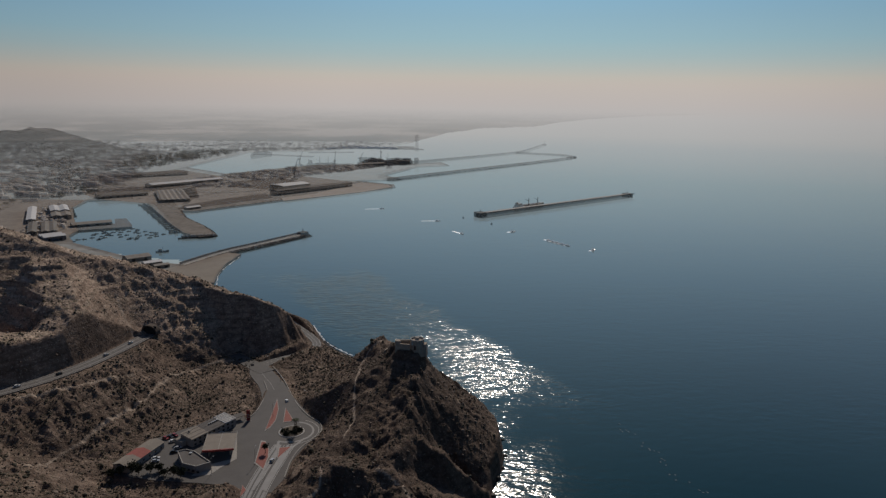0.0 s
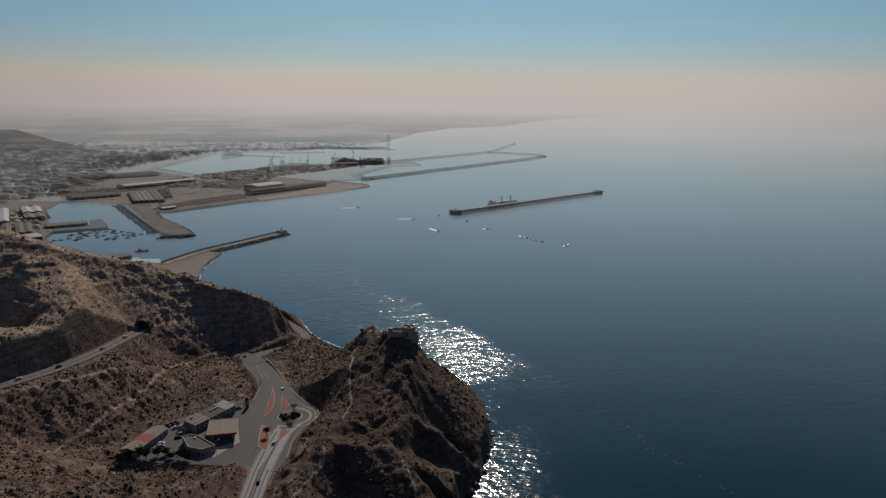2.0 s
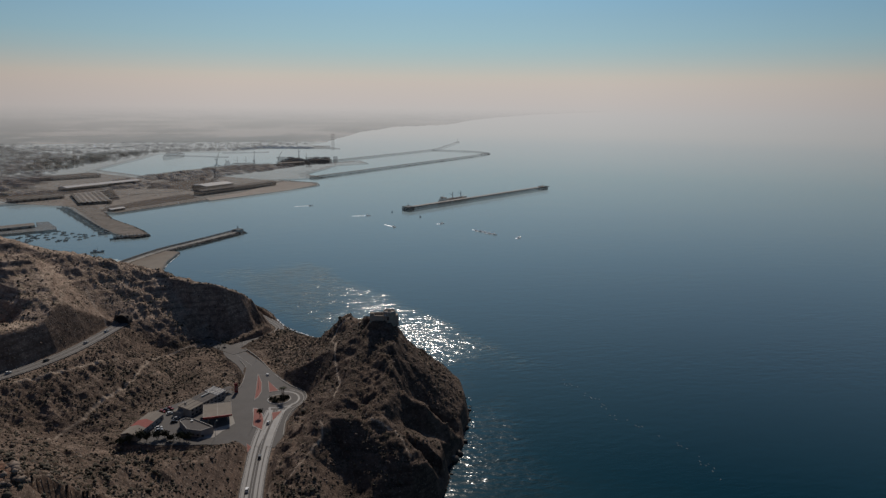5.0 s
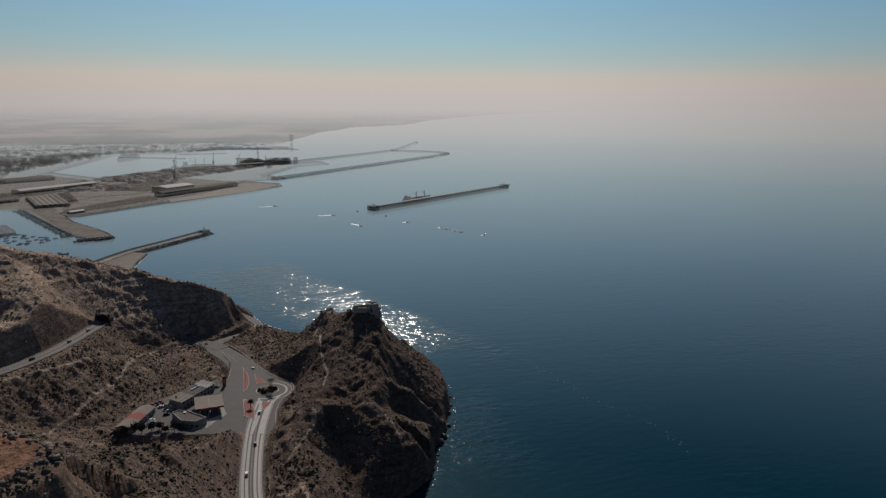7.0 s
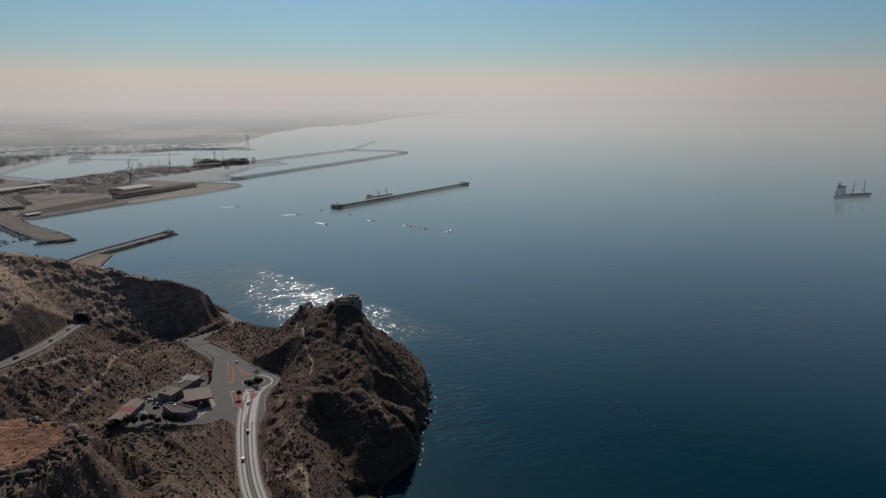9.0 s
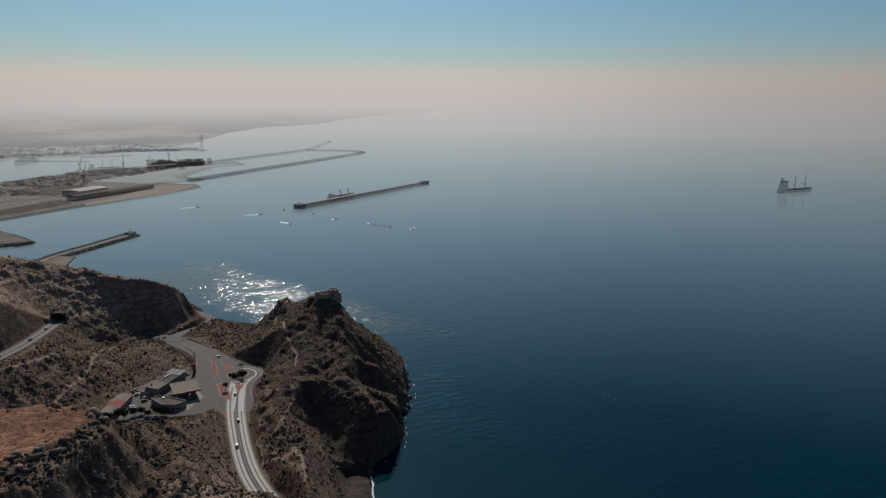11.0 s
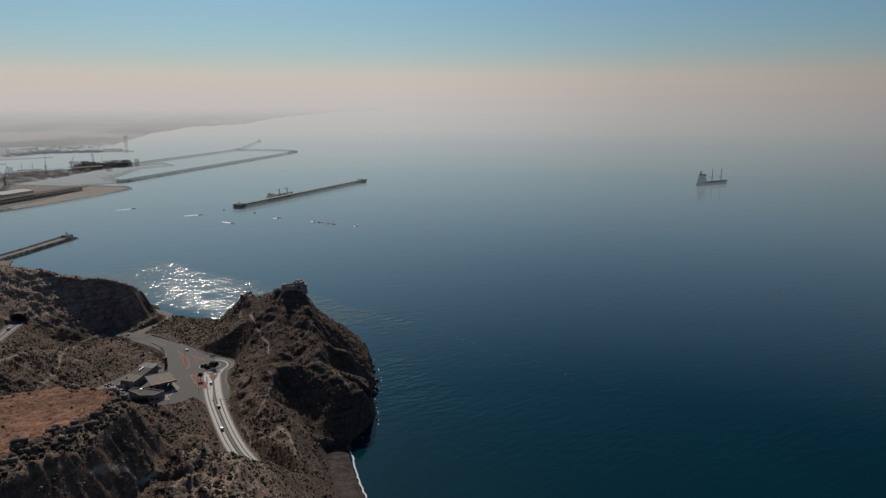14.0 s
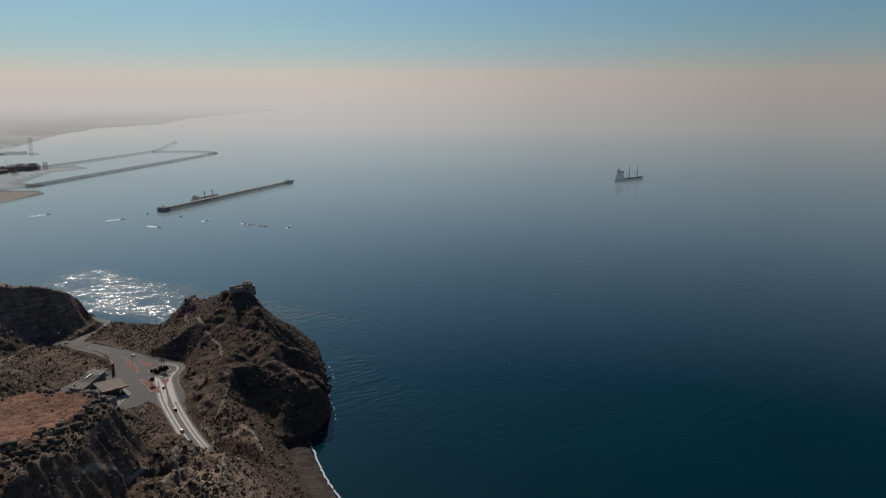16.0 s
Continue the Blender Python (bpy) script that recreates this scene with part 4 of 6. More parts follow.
def palm(x, y, z, height, seed):
    rng = random.Random(seed)
    tree = thing("palm_tree", pose(x, y, z, 0, 0, rng.uniform(0, 360)), "tall palm tree with a slim trunk and drooping fronds", "palm tree", "palms on the roundabout")
    bm = bmesh.new()
    prev, lean = Vector((0, 0, -0.3)), Vector((rng.uniform(-0.5, 0.5), rng.uniform(-0.5, 0.5), 0))
    for s in range(1, 7):
        nxt = Vector((lean.x * (s / 6) ** 2, lean.y * (s / 6) ** 2, height * s / 6))
        tube(bm, prev, nxt, 0.3 - 0.02 * s, 0.28 - 0.02 * s, 8)
        prev = nxt
    part("trunk", bm, BARK, tree)
    for k in range(18):
        bm = bmesh.new()
        a, droop = k * 6.2832 / 18 + rng.uniform(-0.15, 0.15), rng.uniform(0.2, 1.3)
        last = None
        for s in range(6):
            t = s / 5
            r, h = 2.6 * t, 0.9 * t - (0.9 + droop) * t * t
            w = 0.42 * (1 - t) + 0.06
            c = prev + Vector((math.cos(a) * r, math.sin(a) * r, h))
            side = Vector((-math.sin(a), math.cos(a), -0.25)) * w
            side2 = Vector((math.sin(a), -math.cos(a), -0.25)) * w
            row = [bm.verts.new(c + side), bm.verts.new(c), bm.verts.new(c + side2)]
            if last:
                bm.faces.new((last[0], last[1], row[1], row[0]))
                bm.faces.new((last[1], last[2], row[2], row[1]))
            last = row
        part("frond", bm, LEAF, tree)
    return tree


palm(-18.8, 434, 19.6, 8.6, 1)
palm(-20.2, 436.5, 19.6, 7.6, 2)


def tree(x, y, z, height, spread, seed, label="bushy dark green tree beside the buildings"):
    rng = random.Random(seed)
    base = thing("tree", pose(x, y, z, 0, 0, rng.uniform(0, 360)), label, "tree", "trees by the buildings")
    bm = bmesh.new()
    tube(bm, (0, 0, -0.3), (0.1, 0, height * 0.45), 0.22, 0.14, 8)
    for k in range(5):
        a = k * 1.257 + rng.uniform(-0.3, 0.3)
        tube(bm, (0.1, 0, height * 0.38), (math.cos(a) * spread * 0.6, math.sin(a) * spread * 0.6, height * rng.uniform(0.6, 0.8)), 0.1, 0.03, 5)
    part("trunk", bm, BARK, base)
    crown = new("crown", clump_mesh("crown", 150, spread, 0.34, seed + 50, 0.62, height * 0.68))
    crown.parent = base


tree(-31.5, 411, 19.6, 6.0, 1.3, 5, "dark upright tree on a red traffic island")
for k, (x, y, h, s) in enumerate([(-100, 388, 5, 2.2), (-95, 391, 6, 2.6), (-91, 389, 5.5, 2.4), (-86, 391, 5, 2.2), (-82, 392, 4.5, 2.0), (-73, 388, 5.5, 2.4), (-69, 386.5, 5, 2.2), (-104, 387, 4, 1.8), (-78, 388, 3.6, 1.7)]):
    tree(x, y, 19.3, h, s, 20 + k)


def lamp_post(x, y, z, turn):
    post = thing("street_lamp", pose(x, y, z, 0, 0, turn), "tall grey steel street lamp", "street lamp", "street lamps on the road")
    bm = bmesh.new()
    tube(bm, (0, 0, -0.2), (0, 0, 9), 0.13, 0.07, 8)
    tube(bm, (0, 0, 8.9), (1.5, 0, 9.4), 0.06, 0.05, 6)
    part("pole", bm, STEEL, post)
    boxes("lantern", [(1.4, 2.2, -0.16, 0.16, 9.34, 9.5)], STEEL, post, bevel=0.04)
    boxes("base_plate", [(-0.25, 0.25, -0.25, 0.25, -0.02, 0.06)], STEEL, post)


for x, y, z, a in ((-54, 389, 19.42, 60), (-34.3, 399.5, 19.6, 90), (-36.8, 455, 19.4, 0), (-44, 512, 17.8, 200), (-58, 543, 16.1, 200), (-76, 556, 15.4, 250), (-19, 474, 19.2, 190)):
    lamp_post(x, y, z, a)


# ---------- buildings by the roundabout ----------
def windows(parent, wall_len, y, z, w, h, count, start=1.2):
    for k in range(count):
        x = -wall_len / 2 + start + (wall_len - 2 * start) * (k + 0.5) / count
        pane = boxes("window", [(x - w / 2, x + w / 2, y - 0.05, y + 0.03, z, z + h)], WALL_PALE, parent)
        boxes("pane", [(x - w / 2 + 0.1, x + w / 2 - 0.1, y - 0.09, y - 0.02, z + 0.1, z + h - 0.1)], GLASS_DARK, pane)


def canopy():
    c = thing("fuel_canopy", pose(-56.5, 414, 19.42, 0, 0, 9), "flat filling station canopy with a red stepped fascia", "canopy")
    boxes("roof", [(-8, 8, -9.5, 9.5, 5.0, 5.5)], ROOF_TAN, c)
    boxes("roof_edge", [(-8.2, -8.0, -9.5, 9.5, 4.9, 5.75), (8.0, 8.2, -9.5, 9.5, 4.9, 5.75), (-8.2, 8.2, 9.5, 9.7, 4.9, 5.75)], WALL_PALE, c)
    for k in range(5):
        x0 = -8.2 + k * 3.28
        boxes("fascia", [(x0, x0 + 3.28, -9.9 - 0.25 * (k % 2), -9.5, 4.7, 5.8)], RED_PAINT, c)
    for x in (-5.5, 5.5):
        for y in (-5.5, 5.5):
            boxes("column", [(x - 0.25, x + 0.25, y - 0.25, y + 0.25, -0.1, 5.0)], WALL_PALE, c, bevel=0.04)
    boxes("roof_rib", [(-0.15, 0.15, -9.5, 9.5, 5.5, 5.62)], WALL_PALE, c)
    for x in (-5.5, 5.5):
        for y in (-2.5, 2.5):
            pump = thing("fuel_pump", c.matrix_world @ pose(x, y, 0), "white and red fuel pump on a low plinth", "fuel pump", "pumps under the canopy")
            boxes("plinth", [(-0.6, 0.6, -1.2, 1.2, -0.05, 0.18)], CONCRETE, pump)
            boxes("cabinet", [(-0.3, 0.3, -0.5, 0.5, 0.18, 1.9)], WALL_PALE, pump, bevel=0.05)
            boxes("display", [(-0.33, -0.29, -0.35, 0.35, 1.2, 1.65)], GLASS_DARK, pump)


def long_block():
    b = thing("roadside_building", pose(-68.6, 433, 19.3, 0, 0, 57), "long two storey pale building with patched roofs", "building")
    boxes("wall", [(-15.5, 15.5, -4.8, 4.8, -0.5, 4.7)], WALL_PALE, b)
    for x0, x1, mat, lift in ((-15.8, -4.5, ROOF_TAN, 0), (-4.5, 7.5, ROOF_GREY, 0.03), (7.5, 15.8, ROOF_WHITE, 0.25)):
        bm = bmesh.new()
        box(bm, x0, x1, -5.2, 5.2, 4.7, 4.95 + lift)
        for v in bm.verts:
            v.co.z += 0.09 * (v.co.y + 5.2)
        part("roof", bm, mat, b)
    for k in range(9):
        x = -13.5 + k * 3.3
        for z in (0.7, 3.0):
            w = boxes("window", [(x - 0.75, x + 0.75, -4.88, -4.78, z, z + 1.2)], WALL_DARK, b)
            boxes("pane", [(x - 0.62, x + 0.62, -4.92, -4.85, z + 0.12, z + 1.08)], GLASS_DARK, w)
    for k in range(5):
        x = 1.0 + k * 1.4
        boxes("roof_unit", [(x - 0.4, x + 0.4, 0.4, 1.4, 5.4, 6.3)], STEEL, b, bevel=0.05)
    boxes("chimney", [(-12, -11.2, 2, 2.8, 5.0, 6.8)], WALL_PALE, b)
    for k in range(9):
        x = 7.9 + k * 0.95
        bm = bmesh.new()
        box(bm, x - 0.12, x + 0.12, -5.25, 5.25, 5.15, 5.38)
        for v in bm.verts:
            v.co.z += 0.09 * (v.co.y + 5.2)
        part("roof_rib", bm, WALL_PALE if k % 2 else ROOF_WHITE, b)
    for y in (-3.0, 0.5, 3.4):
        boxes("roof_seam", [(-15.6, 7.3, y - 0.08, y + 0.08, 4.95 + 0.09 * (y + 5.2), 5.08 + 0.09 * (y + 5.2))], WALL_DARK, b)
    a = thing("low_annex", pose(-79.5, 422, 19.3, 0, 0, 57), "low pale annex with a flat roof", "building")
    boxes("wall", [(-3.5, 3.5, -3, 3, -0.5, 3.3)], WALL_PALE, a)
    boxes("roof", [(-3.3, 3.3, -2.8, 2.8, 3.3, 3.4)], ROOF_TAN, a)
    boxes("door", [(-0.5, 0.5, -3.05, -2.95, 0, 2.1)], WALL_DARK, a)


def flat_block():
    out = [(-76.8, 405.4), (-73.8, 408), (-68.3, 406), (-55.8, 394.2), (-62, 389.8), (-70.1, 393.1)]
    b = thing("flat_roofed_building", pose(0, 0, 0), "single storey building with a dark flat roof and parapet", "building")
    slab("wall", out, 23.0, 18.8, WALL_PALE, b)
    cx, cy = -66, 399
    slab("roof", [(cx + (x - cx) * 0.93, cy + (y - cy) * 0.93) for x, y in out], 23.1, 22.9, ROOF_GREY, b)
    for p, q in zip(out, out[1:] + out[:1]):
        ribbon("parapet", [(p[0], p[1], 23.0), (q[0], q[1], 23.0)], -0.05, 0.35, 0.7, WALL_PALE, b, 0.7)
    for k in range(4):
        t = (k + 0.6) / 4.4
        x, y = -71 + 12.4 * t, 394 - 5.4 * t
        w = boxes("window", [(x - 0.7, x + 0.7, y - 0.9, y - 0.3, 20.3, 21.5)], WALL_DARK, b)
        boxes("pane", [(x - 0.6, x + 0.6, y - 0.94, y - 0.86, 20.4, 21.4)], GLASS_DARK, w)
    boxes("roof_hatch", [(-70, -68.6, 403, 404.4, 23.1, 23.8)], STEEL, b)


def left_block():
    b = thing("tiled_building", pose(-97, 405, 19.3, 0, 0, 72), "long low building with a red roof between pale roofs", "building")
    boxes("wall", [(-14, 14, -4.6, 4.6, -1, 3.6)], WALL_PALE, b)
    for x0, x1, mat in ((-14.3, -4.5, ROOF_TAN), (-4.5, 3.5, ROOF_RED), (3.5, 9, ROOF_TAN), (9, 14.3, ROOF_TAN)):
        bm = bmesh.new()
        v = [bm.verts.new(p) for p in ((x0, -5, 3.5), (x1, -5, 3.5), (x1, 0, 4.9), (x0, 0, 4.9), (x1, 5, 3.5), (x0, 5, 3.5))]
        bm.faces.new((v[0], v[1], v[2], v[3]))
        bm.faces.new((v[3], v[2], v[4], v[5]))
        r = bmesh.ops.extrude_face_region(bm, geom=bm.faces[:])
        bmesh.ops.translate(bm, verts=[g for g in r["geom"] if isinstance(g, bmesh.types.BMVert)], vec=(0, 0, 0.18))
        part("roof", bm, mat, b)
    for k in range(6):
        x = -11.5 + k * 4.6
        w = boxes("window", [(x - 0.6, x + 0.6, -4.68, -4.58, 1.0, 2.2)], WALL_DARK, b)
        boxes("pane", [(x - 0.5, x + 0.5, -4.72, -4.66, 1.1, 2.1)], GLASS_DARK, w)


canopy(), long_block(), flat_block(), left_block()
pylon = thing("price_pylon", pose(-50.4, 450, 19.4, 0, 0, 20), "tall red sign pylon beside the road", "sign")
boxes("panel", [(-1.1, 1.1, -0.3, 0.3, 0.3, 7.0)], RED_PAINT, pylon, bevel=0.06)
boxes("base", [(-1.3, 1.3, -0.5, 0.5, -0.3, 0.3)], CONCRETE, pylon)
boxes("bar", [(-0.8, 0.8, -0.34, -0.28, z, z + 0.35) for z in (2.2, 3.2, 4.2)], WALL_PALE, pylon)
booth = thing("wash_shelter", pose(-57, 451, 19.3, 0, 0, 40), "small open shelter with a grey roof", "shelter")
boxes("roof", [(-4, 4, -2.5, 2.5, 2.9, 3.1)], ROOF_GREY, booth)
for x in (-3.6, 3.6):
    for y in (-2.2, 2.2):
        boxes("post", [(x - 0.1, x + 0.1, y - 0.1, y + 0.1, -0.2, 2.9)], STEEL, booth)
tagged(slab("forecourt", [(-54, 438), (-45.4, 405), (-51.5, 395.5), (-55, 388.5), (-64, 387.5), (-60, 398), (-48.2, 404.5), (-52, 426)], 19.5, 19.3, CONCRETE), "pale concrete forecourt strip beside the canopy", "pavement", kind="structure")


def car(paint, m, label, group):
    c = thing("car", m, label, "car", group)
    bm = bmesh.new()
    box(bm, -2.1, 2.1, -0.86, 0.86, 0.32, 0.88, 0.06)
    bmesh.ops.bevel(bm, geom=bm.edges[:], offset=0.1, segments=2, affect="EDGES")
    body = part("body", bm, paint, c)
    bm = bmesh.new()
    v = [bm.verts.new(p) for p in ((-1.75, -0.78, 0.86), (1.0, -0.78, 0.86), (1.0, 0.78, 0.86), (-1.75, 0.78, 0.86), (-1.3, -0.62, 1.42), (0.35, -0.62, 1.42), (0.35, 0.62, 1.42), (-1.3, 0.62, 1.42))]
    for f in ((0, 1, 5, 4), (1, 2, 6, 5), (2, 3, 7, 6), (3, 0, 4, 7), (3, 2, 1, 0), (4, 5, 6, 7)):
        bm.faces.new([v[k] for k in f])
    part("windows", bm, GLASS_DARK, c)
    boxes("roof", [(-1.28, 0.33, -0.62, 0.62, 1.41, 1.47)], paint, c, bevel=0.02)
    for x in (-1.3, 1.3):
        for y in (-0.8, 0.8):
            bm = bmesh.new()
            tube(bm, (x, y - 0.1, 0.31), (x, y + 0.1, 0.31), 0.31, 0.31, 14)
            part("wheel", bm, RUBBER_AND_TUNNEL_DARK, c)
    for y in (-0.6, 0.6):
        boxes("headlight", [(2.06, 2.12, y - 0.16, y + 0.16, 0.62, 0.76)], ROOF_WHITE, c)
    return c


cars = {}
NAMES = ("white", "black", "silver", "red")
PLACES = [(0, -33, 478, 19.0, 110, "r"), (1, -27, 440 - 78, 19.3, 92, "r"), (0, -30, 330, 19.2, 92, "r"), (2, -26, 402, 19.46, 85, "r"), (1, -72.5, 549, 15.3, 120, "r"), (0, -154, 534, 37.7, 74, "u"), (2, -160, 509, 37.95, 74, "u"), (1, -173, 474, 38.7, 60, "u"), (0, -187, 453, 39.4, 52, "u"),
          (3, -91.3, 427, 19.42, 330, "p"), (1, -89.2, 428.7, 19.42, 330, "p"), (3, -87.4, 430.6, 19.42, 330, "p"), (0, -86, 423.6, 19.42, 20, "p"), (0, -88.3, 404.6, 19.42, 20, "p"), (2, -87.4, 401.6, 19.42, 20, "p"), (1, -81.1, 411.5, 19.42, 10, "p"), (2, -80.5, 416, 19.42, 15, "p"), (0, -62, 444.5 - 12, 19.42, 60, "p")]
for k, x, y, z, a, where in PLACES:
    m = pose(x, y, z + 0.09, 0, 0, a)
    lab, grp = {"r": ("%s car on the coast road", "cars on the coast road"), "u": ("%s car on the upper road", "cars on the upper road"), "p": ("%s parked car beside the buildings", "parked cars")}[where]
    if k not in cars:
        cars[k] = car(CAR_PAINTS[k], m, lab % NAMES[k], grp)
    else:
        tagged(copy_thing(cars[k], m), lab % NAMES[k], "car", grp)


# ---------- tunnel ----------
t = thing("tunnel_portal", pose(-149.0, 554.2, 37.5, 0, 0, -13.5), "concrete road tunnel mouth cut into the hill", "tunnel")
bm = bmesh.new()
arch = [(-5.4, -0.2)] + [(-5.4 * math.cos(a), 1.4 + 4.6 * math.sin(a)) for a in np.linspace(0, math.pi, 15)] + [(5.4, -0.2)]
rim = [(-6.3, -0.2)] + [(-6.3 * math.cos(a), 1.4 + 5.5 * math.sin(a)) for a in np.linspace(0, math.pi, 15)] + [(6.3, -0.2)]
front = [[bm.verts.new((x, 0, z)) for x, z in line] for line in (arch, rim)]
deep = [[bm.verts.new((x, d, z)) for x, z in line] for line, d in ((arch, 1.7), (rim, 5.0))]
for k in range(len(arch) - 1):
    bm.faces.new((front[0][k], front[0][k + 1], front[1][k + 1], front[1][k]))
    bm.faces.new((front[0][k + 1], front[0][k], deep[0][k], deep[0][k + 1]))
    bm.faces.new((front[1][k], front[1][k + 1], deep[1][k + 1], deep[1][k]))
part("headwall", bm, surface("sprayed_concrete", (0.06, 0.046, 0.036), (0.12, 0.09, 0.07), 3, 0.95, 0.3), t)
# near-black panel in the shallow arch stands in for the tunnel's unlit depth
boxes("tunnel_dark_panel", [(-5.5, 5.5, 1.3, 1.65, -0.2, 6.2)], RUBBER_AND_TUNNEL_DARK, t)

# ---------- fort on the rock ----------
fort = thing("fort", pose(48.6, 454.5, 64.4, 0, 0, -8), "small old stone fort with a round tower on the rock", "fort")


def ring_wall(bm, points, half, z0, z1, batter=0.0, closed=False):
    """An upright wall of even thickness along a line, leaning in by batter at its top."""
    p = np.array(points, float)
    t = np.roll(p, -1, 0) - np.roll(p, 1, 0) if closed else np.gradient(p, axis=0)
    t /= np.linalg.norm(t, axis=1)[:, None]
    n = np.stack([t[:, 1], -t[:, 0]], 1)
    rows = [[bm.verts.new((*(p[k] + n[k] * o), z)) for o, z in ((half + batter, z0), (half, z1), (-half, z1), (-half, z0))] for k in range(len(p))]
    for k in range(len(rows) - (0 if closed else 1)):
        a, b = rows[k], rows[(k + 1) % len(rows)]
        for i in range(3):
            bm.faces.new((a[i], b[i], b[i + 1], a[i + 1]))
    if not closed:
        bm.faces.new(rows[0])
        bm.faces.new(rows[-1][::-1])
    return bm


part("curtain_wall", ring_wall(bmesh.new(), [(-1.5, -3.8), (-5.5, -3.4), (-10.2, -2.6), (-10.8, 2.8), (-4, 4.2), (3.5, 4.4)], 0.45, -3.0, 3.6, 0.5), FORT_STONE, fort)
part("gatehouse", box(bmesh.new(), -10.9, -7.6, -3.2, 0.4, -3.0, 5.0, 0.2), FORT_STONE, fort)
bm = bmesh.new()
tube(bm, (2.2, 0, -4.0), (2.2, 0, 5.3), 5.0, 4.1, 20)
part("round_tower", bm, FORT_STONE, fort)
part("parapet", ring_wall(bmesh.new(), [(2.2 + 3.85 * math.cos(a), 3.85 * math.sin(a)) for a in np.linspace(2 * math.pi, 0, 21)[:-1]], 0.28, 5.2, 6.1, 0.0, True), CONCRETE, fort, "pale tower parapet")
part("buttress", box(bmesh.new(), 5.4, 8.4, -2.6, 2.6, -4.0, 3.4, 0.6), FORT_STONE, fort)
boxes("door", [(0.9, 2.0, -4.75, -4.2, 0.6, 2.9)], GLASS_DARK, fort)
boxes("window", [(-0.6, 0.2, -4.35, -3.2, 3.3, 4.2)], ROOF_WHITE, fort, "small whitewashed window")
boxes("roof_hut", [(1.0, 3.2, -0.8, 1.4, 5.3, 7.0)], WALL_PALE, fort, bevel=0.08)
low = thing("ruined_wall", pose(33, 470, 58, 0, 0, 60), "low ruined stone wall beside the fort", "wall")
boxes("wall", [(-5, 5, -0.4, 0.4, -3, 0.9), (4.0, 5.0, -0.6, 0.6, -3, 1.8)], FORT_STONE, low, bevel=0.1)

# ---------- port ----------


def quad_frame(q):
    """Centre, turn, length and width of a four-cornered footprint."""
    c = np.mean(q, axis=0)
    a = (np.array(q[1]) - q[0] + np.array(q[2]) - q[3]) / 2
    b = (np.array(q[3]) - q[0] + np.array(q[2]) - q[1]) / 2
    return c, math.degrees(math.atan2(a[1], a[0])), np.hypot(*a), np.hypot(*b)


def shed(q, height, label, wall=None, roof=None, bays=1, name="warehouse"):
    c, turn, length, width = quad_frame(q)
    b = thing(name, pose(c[0], c[1], 2.2, 0, 0, turn), label, "warehouse", "sheds of the port")
    boxes("wall", [(-length / 2, length / 2, -width / 2, width / 2, -0.5, height)], wall or SHED_WALL, b)
    for k in range(bays):
        y0, y1 = -width / 2 + width * k / bays - (0.4 if k == 0 else 0), -width / 2 + width * (k + 1) / bays + (0.4 if k == bays - 1 else 0)
        ym, rise = (y0 + y1) / 2, min(2.6, (y1 - y0) * 0.14)
        bm = bmesh.new()
        x0, x1 = -length / 2 - 0.5, length / 2 + 0.5
        v = [bm.verts.new(p) for p in ((x0, y0, height), (x1, y0, height), (x1, ym, height + rise), (x0, ym, height + rise), (x1, y1, height), (x0, y1, height))]
        for f in ((0, 1, 2, 3), (3, 2, 4, 5), (0, 3, 5), (1, 4, 2), (0, 5, 4, 1)):
            bm.faces.new([v[i] for i in f])
        part("roof", bm, roof or SHED_ROOF, b)
    n = max(2, int(length / 14))
    for k in range(n):
        x = -length / 2 + length * (k + 0.5) / n
        boxes("loading_door", [(x - 2, x + 2, -width / 2 - 0.12, -width / 2 + 0.1, 0, min(4.5, height - 1))], HULL_DARK, b)
    return b


def rect(cx, cy, length, width, turn):
    a = radians(turn)
    u, v = np.array((math.cos(a), math.sin(a))) * length / 2, np.array((-math.sin(a), math.cos(a))) * width / 2
    c = np.array((cx, cy))
    return [c - u - v, c + u - v, c + u + v, c - u + v]


shed(rect(-499, 1080, 30, 30, 45), 7, "low harbour shed with blue walls and a pale roof", SHED_BLUE, SHED_WHITE, 2)
shed(rect(-545, 1160, 100, 22, -62), 6, "long grey fish market shed", bays=2)
shed(rect(-566, 1150, 100, 13, -62), 6, "narrow grey harbour store", bays=1)
shed(rect(-640, 1282, 160, 14, -62), 7, "long pale harbour store", roof=SHED_WHITE)
shed(rect(-618, 1332, 70, 30, -60), 9, "pale flat port office block", roof=SHED_WHITE, bays=2)
shed(rect(-586, 1276, 50, 30, -60), 7, "grey port workshop behind the quay", bays=2)
shed(rect(-500, 1205, 60, 22, 35), 4.5, "low shed on the harbour mole")
shed(rect(-602, 1562, 100, 34, 42), 6, "long two bay shed beside the fishing quay", bays=2)
shed(rect(-494, 1560, 170, 60, -66), 5.5, "wide dark multi bay storage shed", bays=6)
shed(rect(-210, 1705, 240, 26, 52), 10, "very long dark quayside warehouse", roof=SHED_WALL)
shed(rect(-270, 1730, 85, 50, 52), 12, "large port hall with a pale roof", roof=SHED_WHITE, bays=1)
shed(rect(-545, 1800, 200, 34, 52), 8, "long pale transit shed", roof=SHED_WHITE)
shed(rect(-700, 1980, 190, 40, 40), 9, "long dark transit shed on the inner quay", roof=SHED_WALL, bays=2)
shed(rect(-322, 952, 30, 22, 40), 5, "low flat building by the small harbour", bays=1)
shed(rect(-292, 925, 22, 12, 40), 4, "small pale boat store by the jetty", roof=SHED_WHITE)
shed(rect(-275, 910, 18, 10, 40), 4, "small tiled boat store by the jetty")
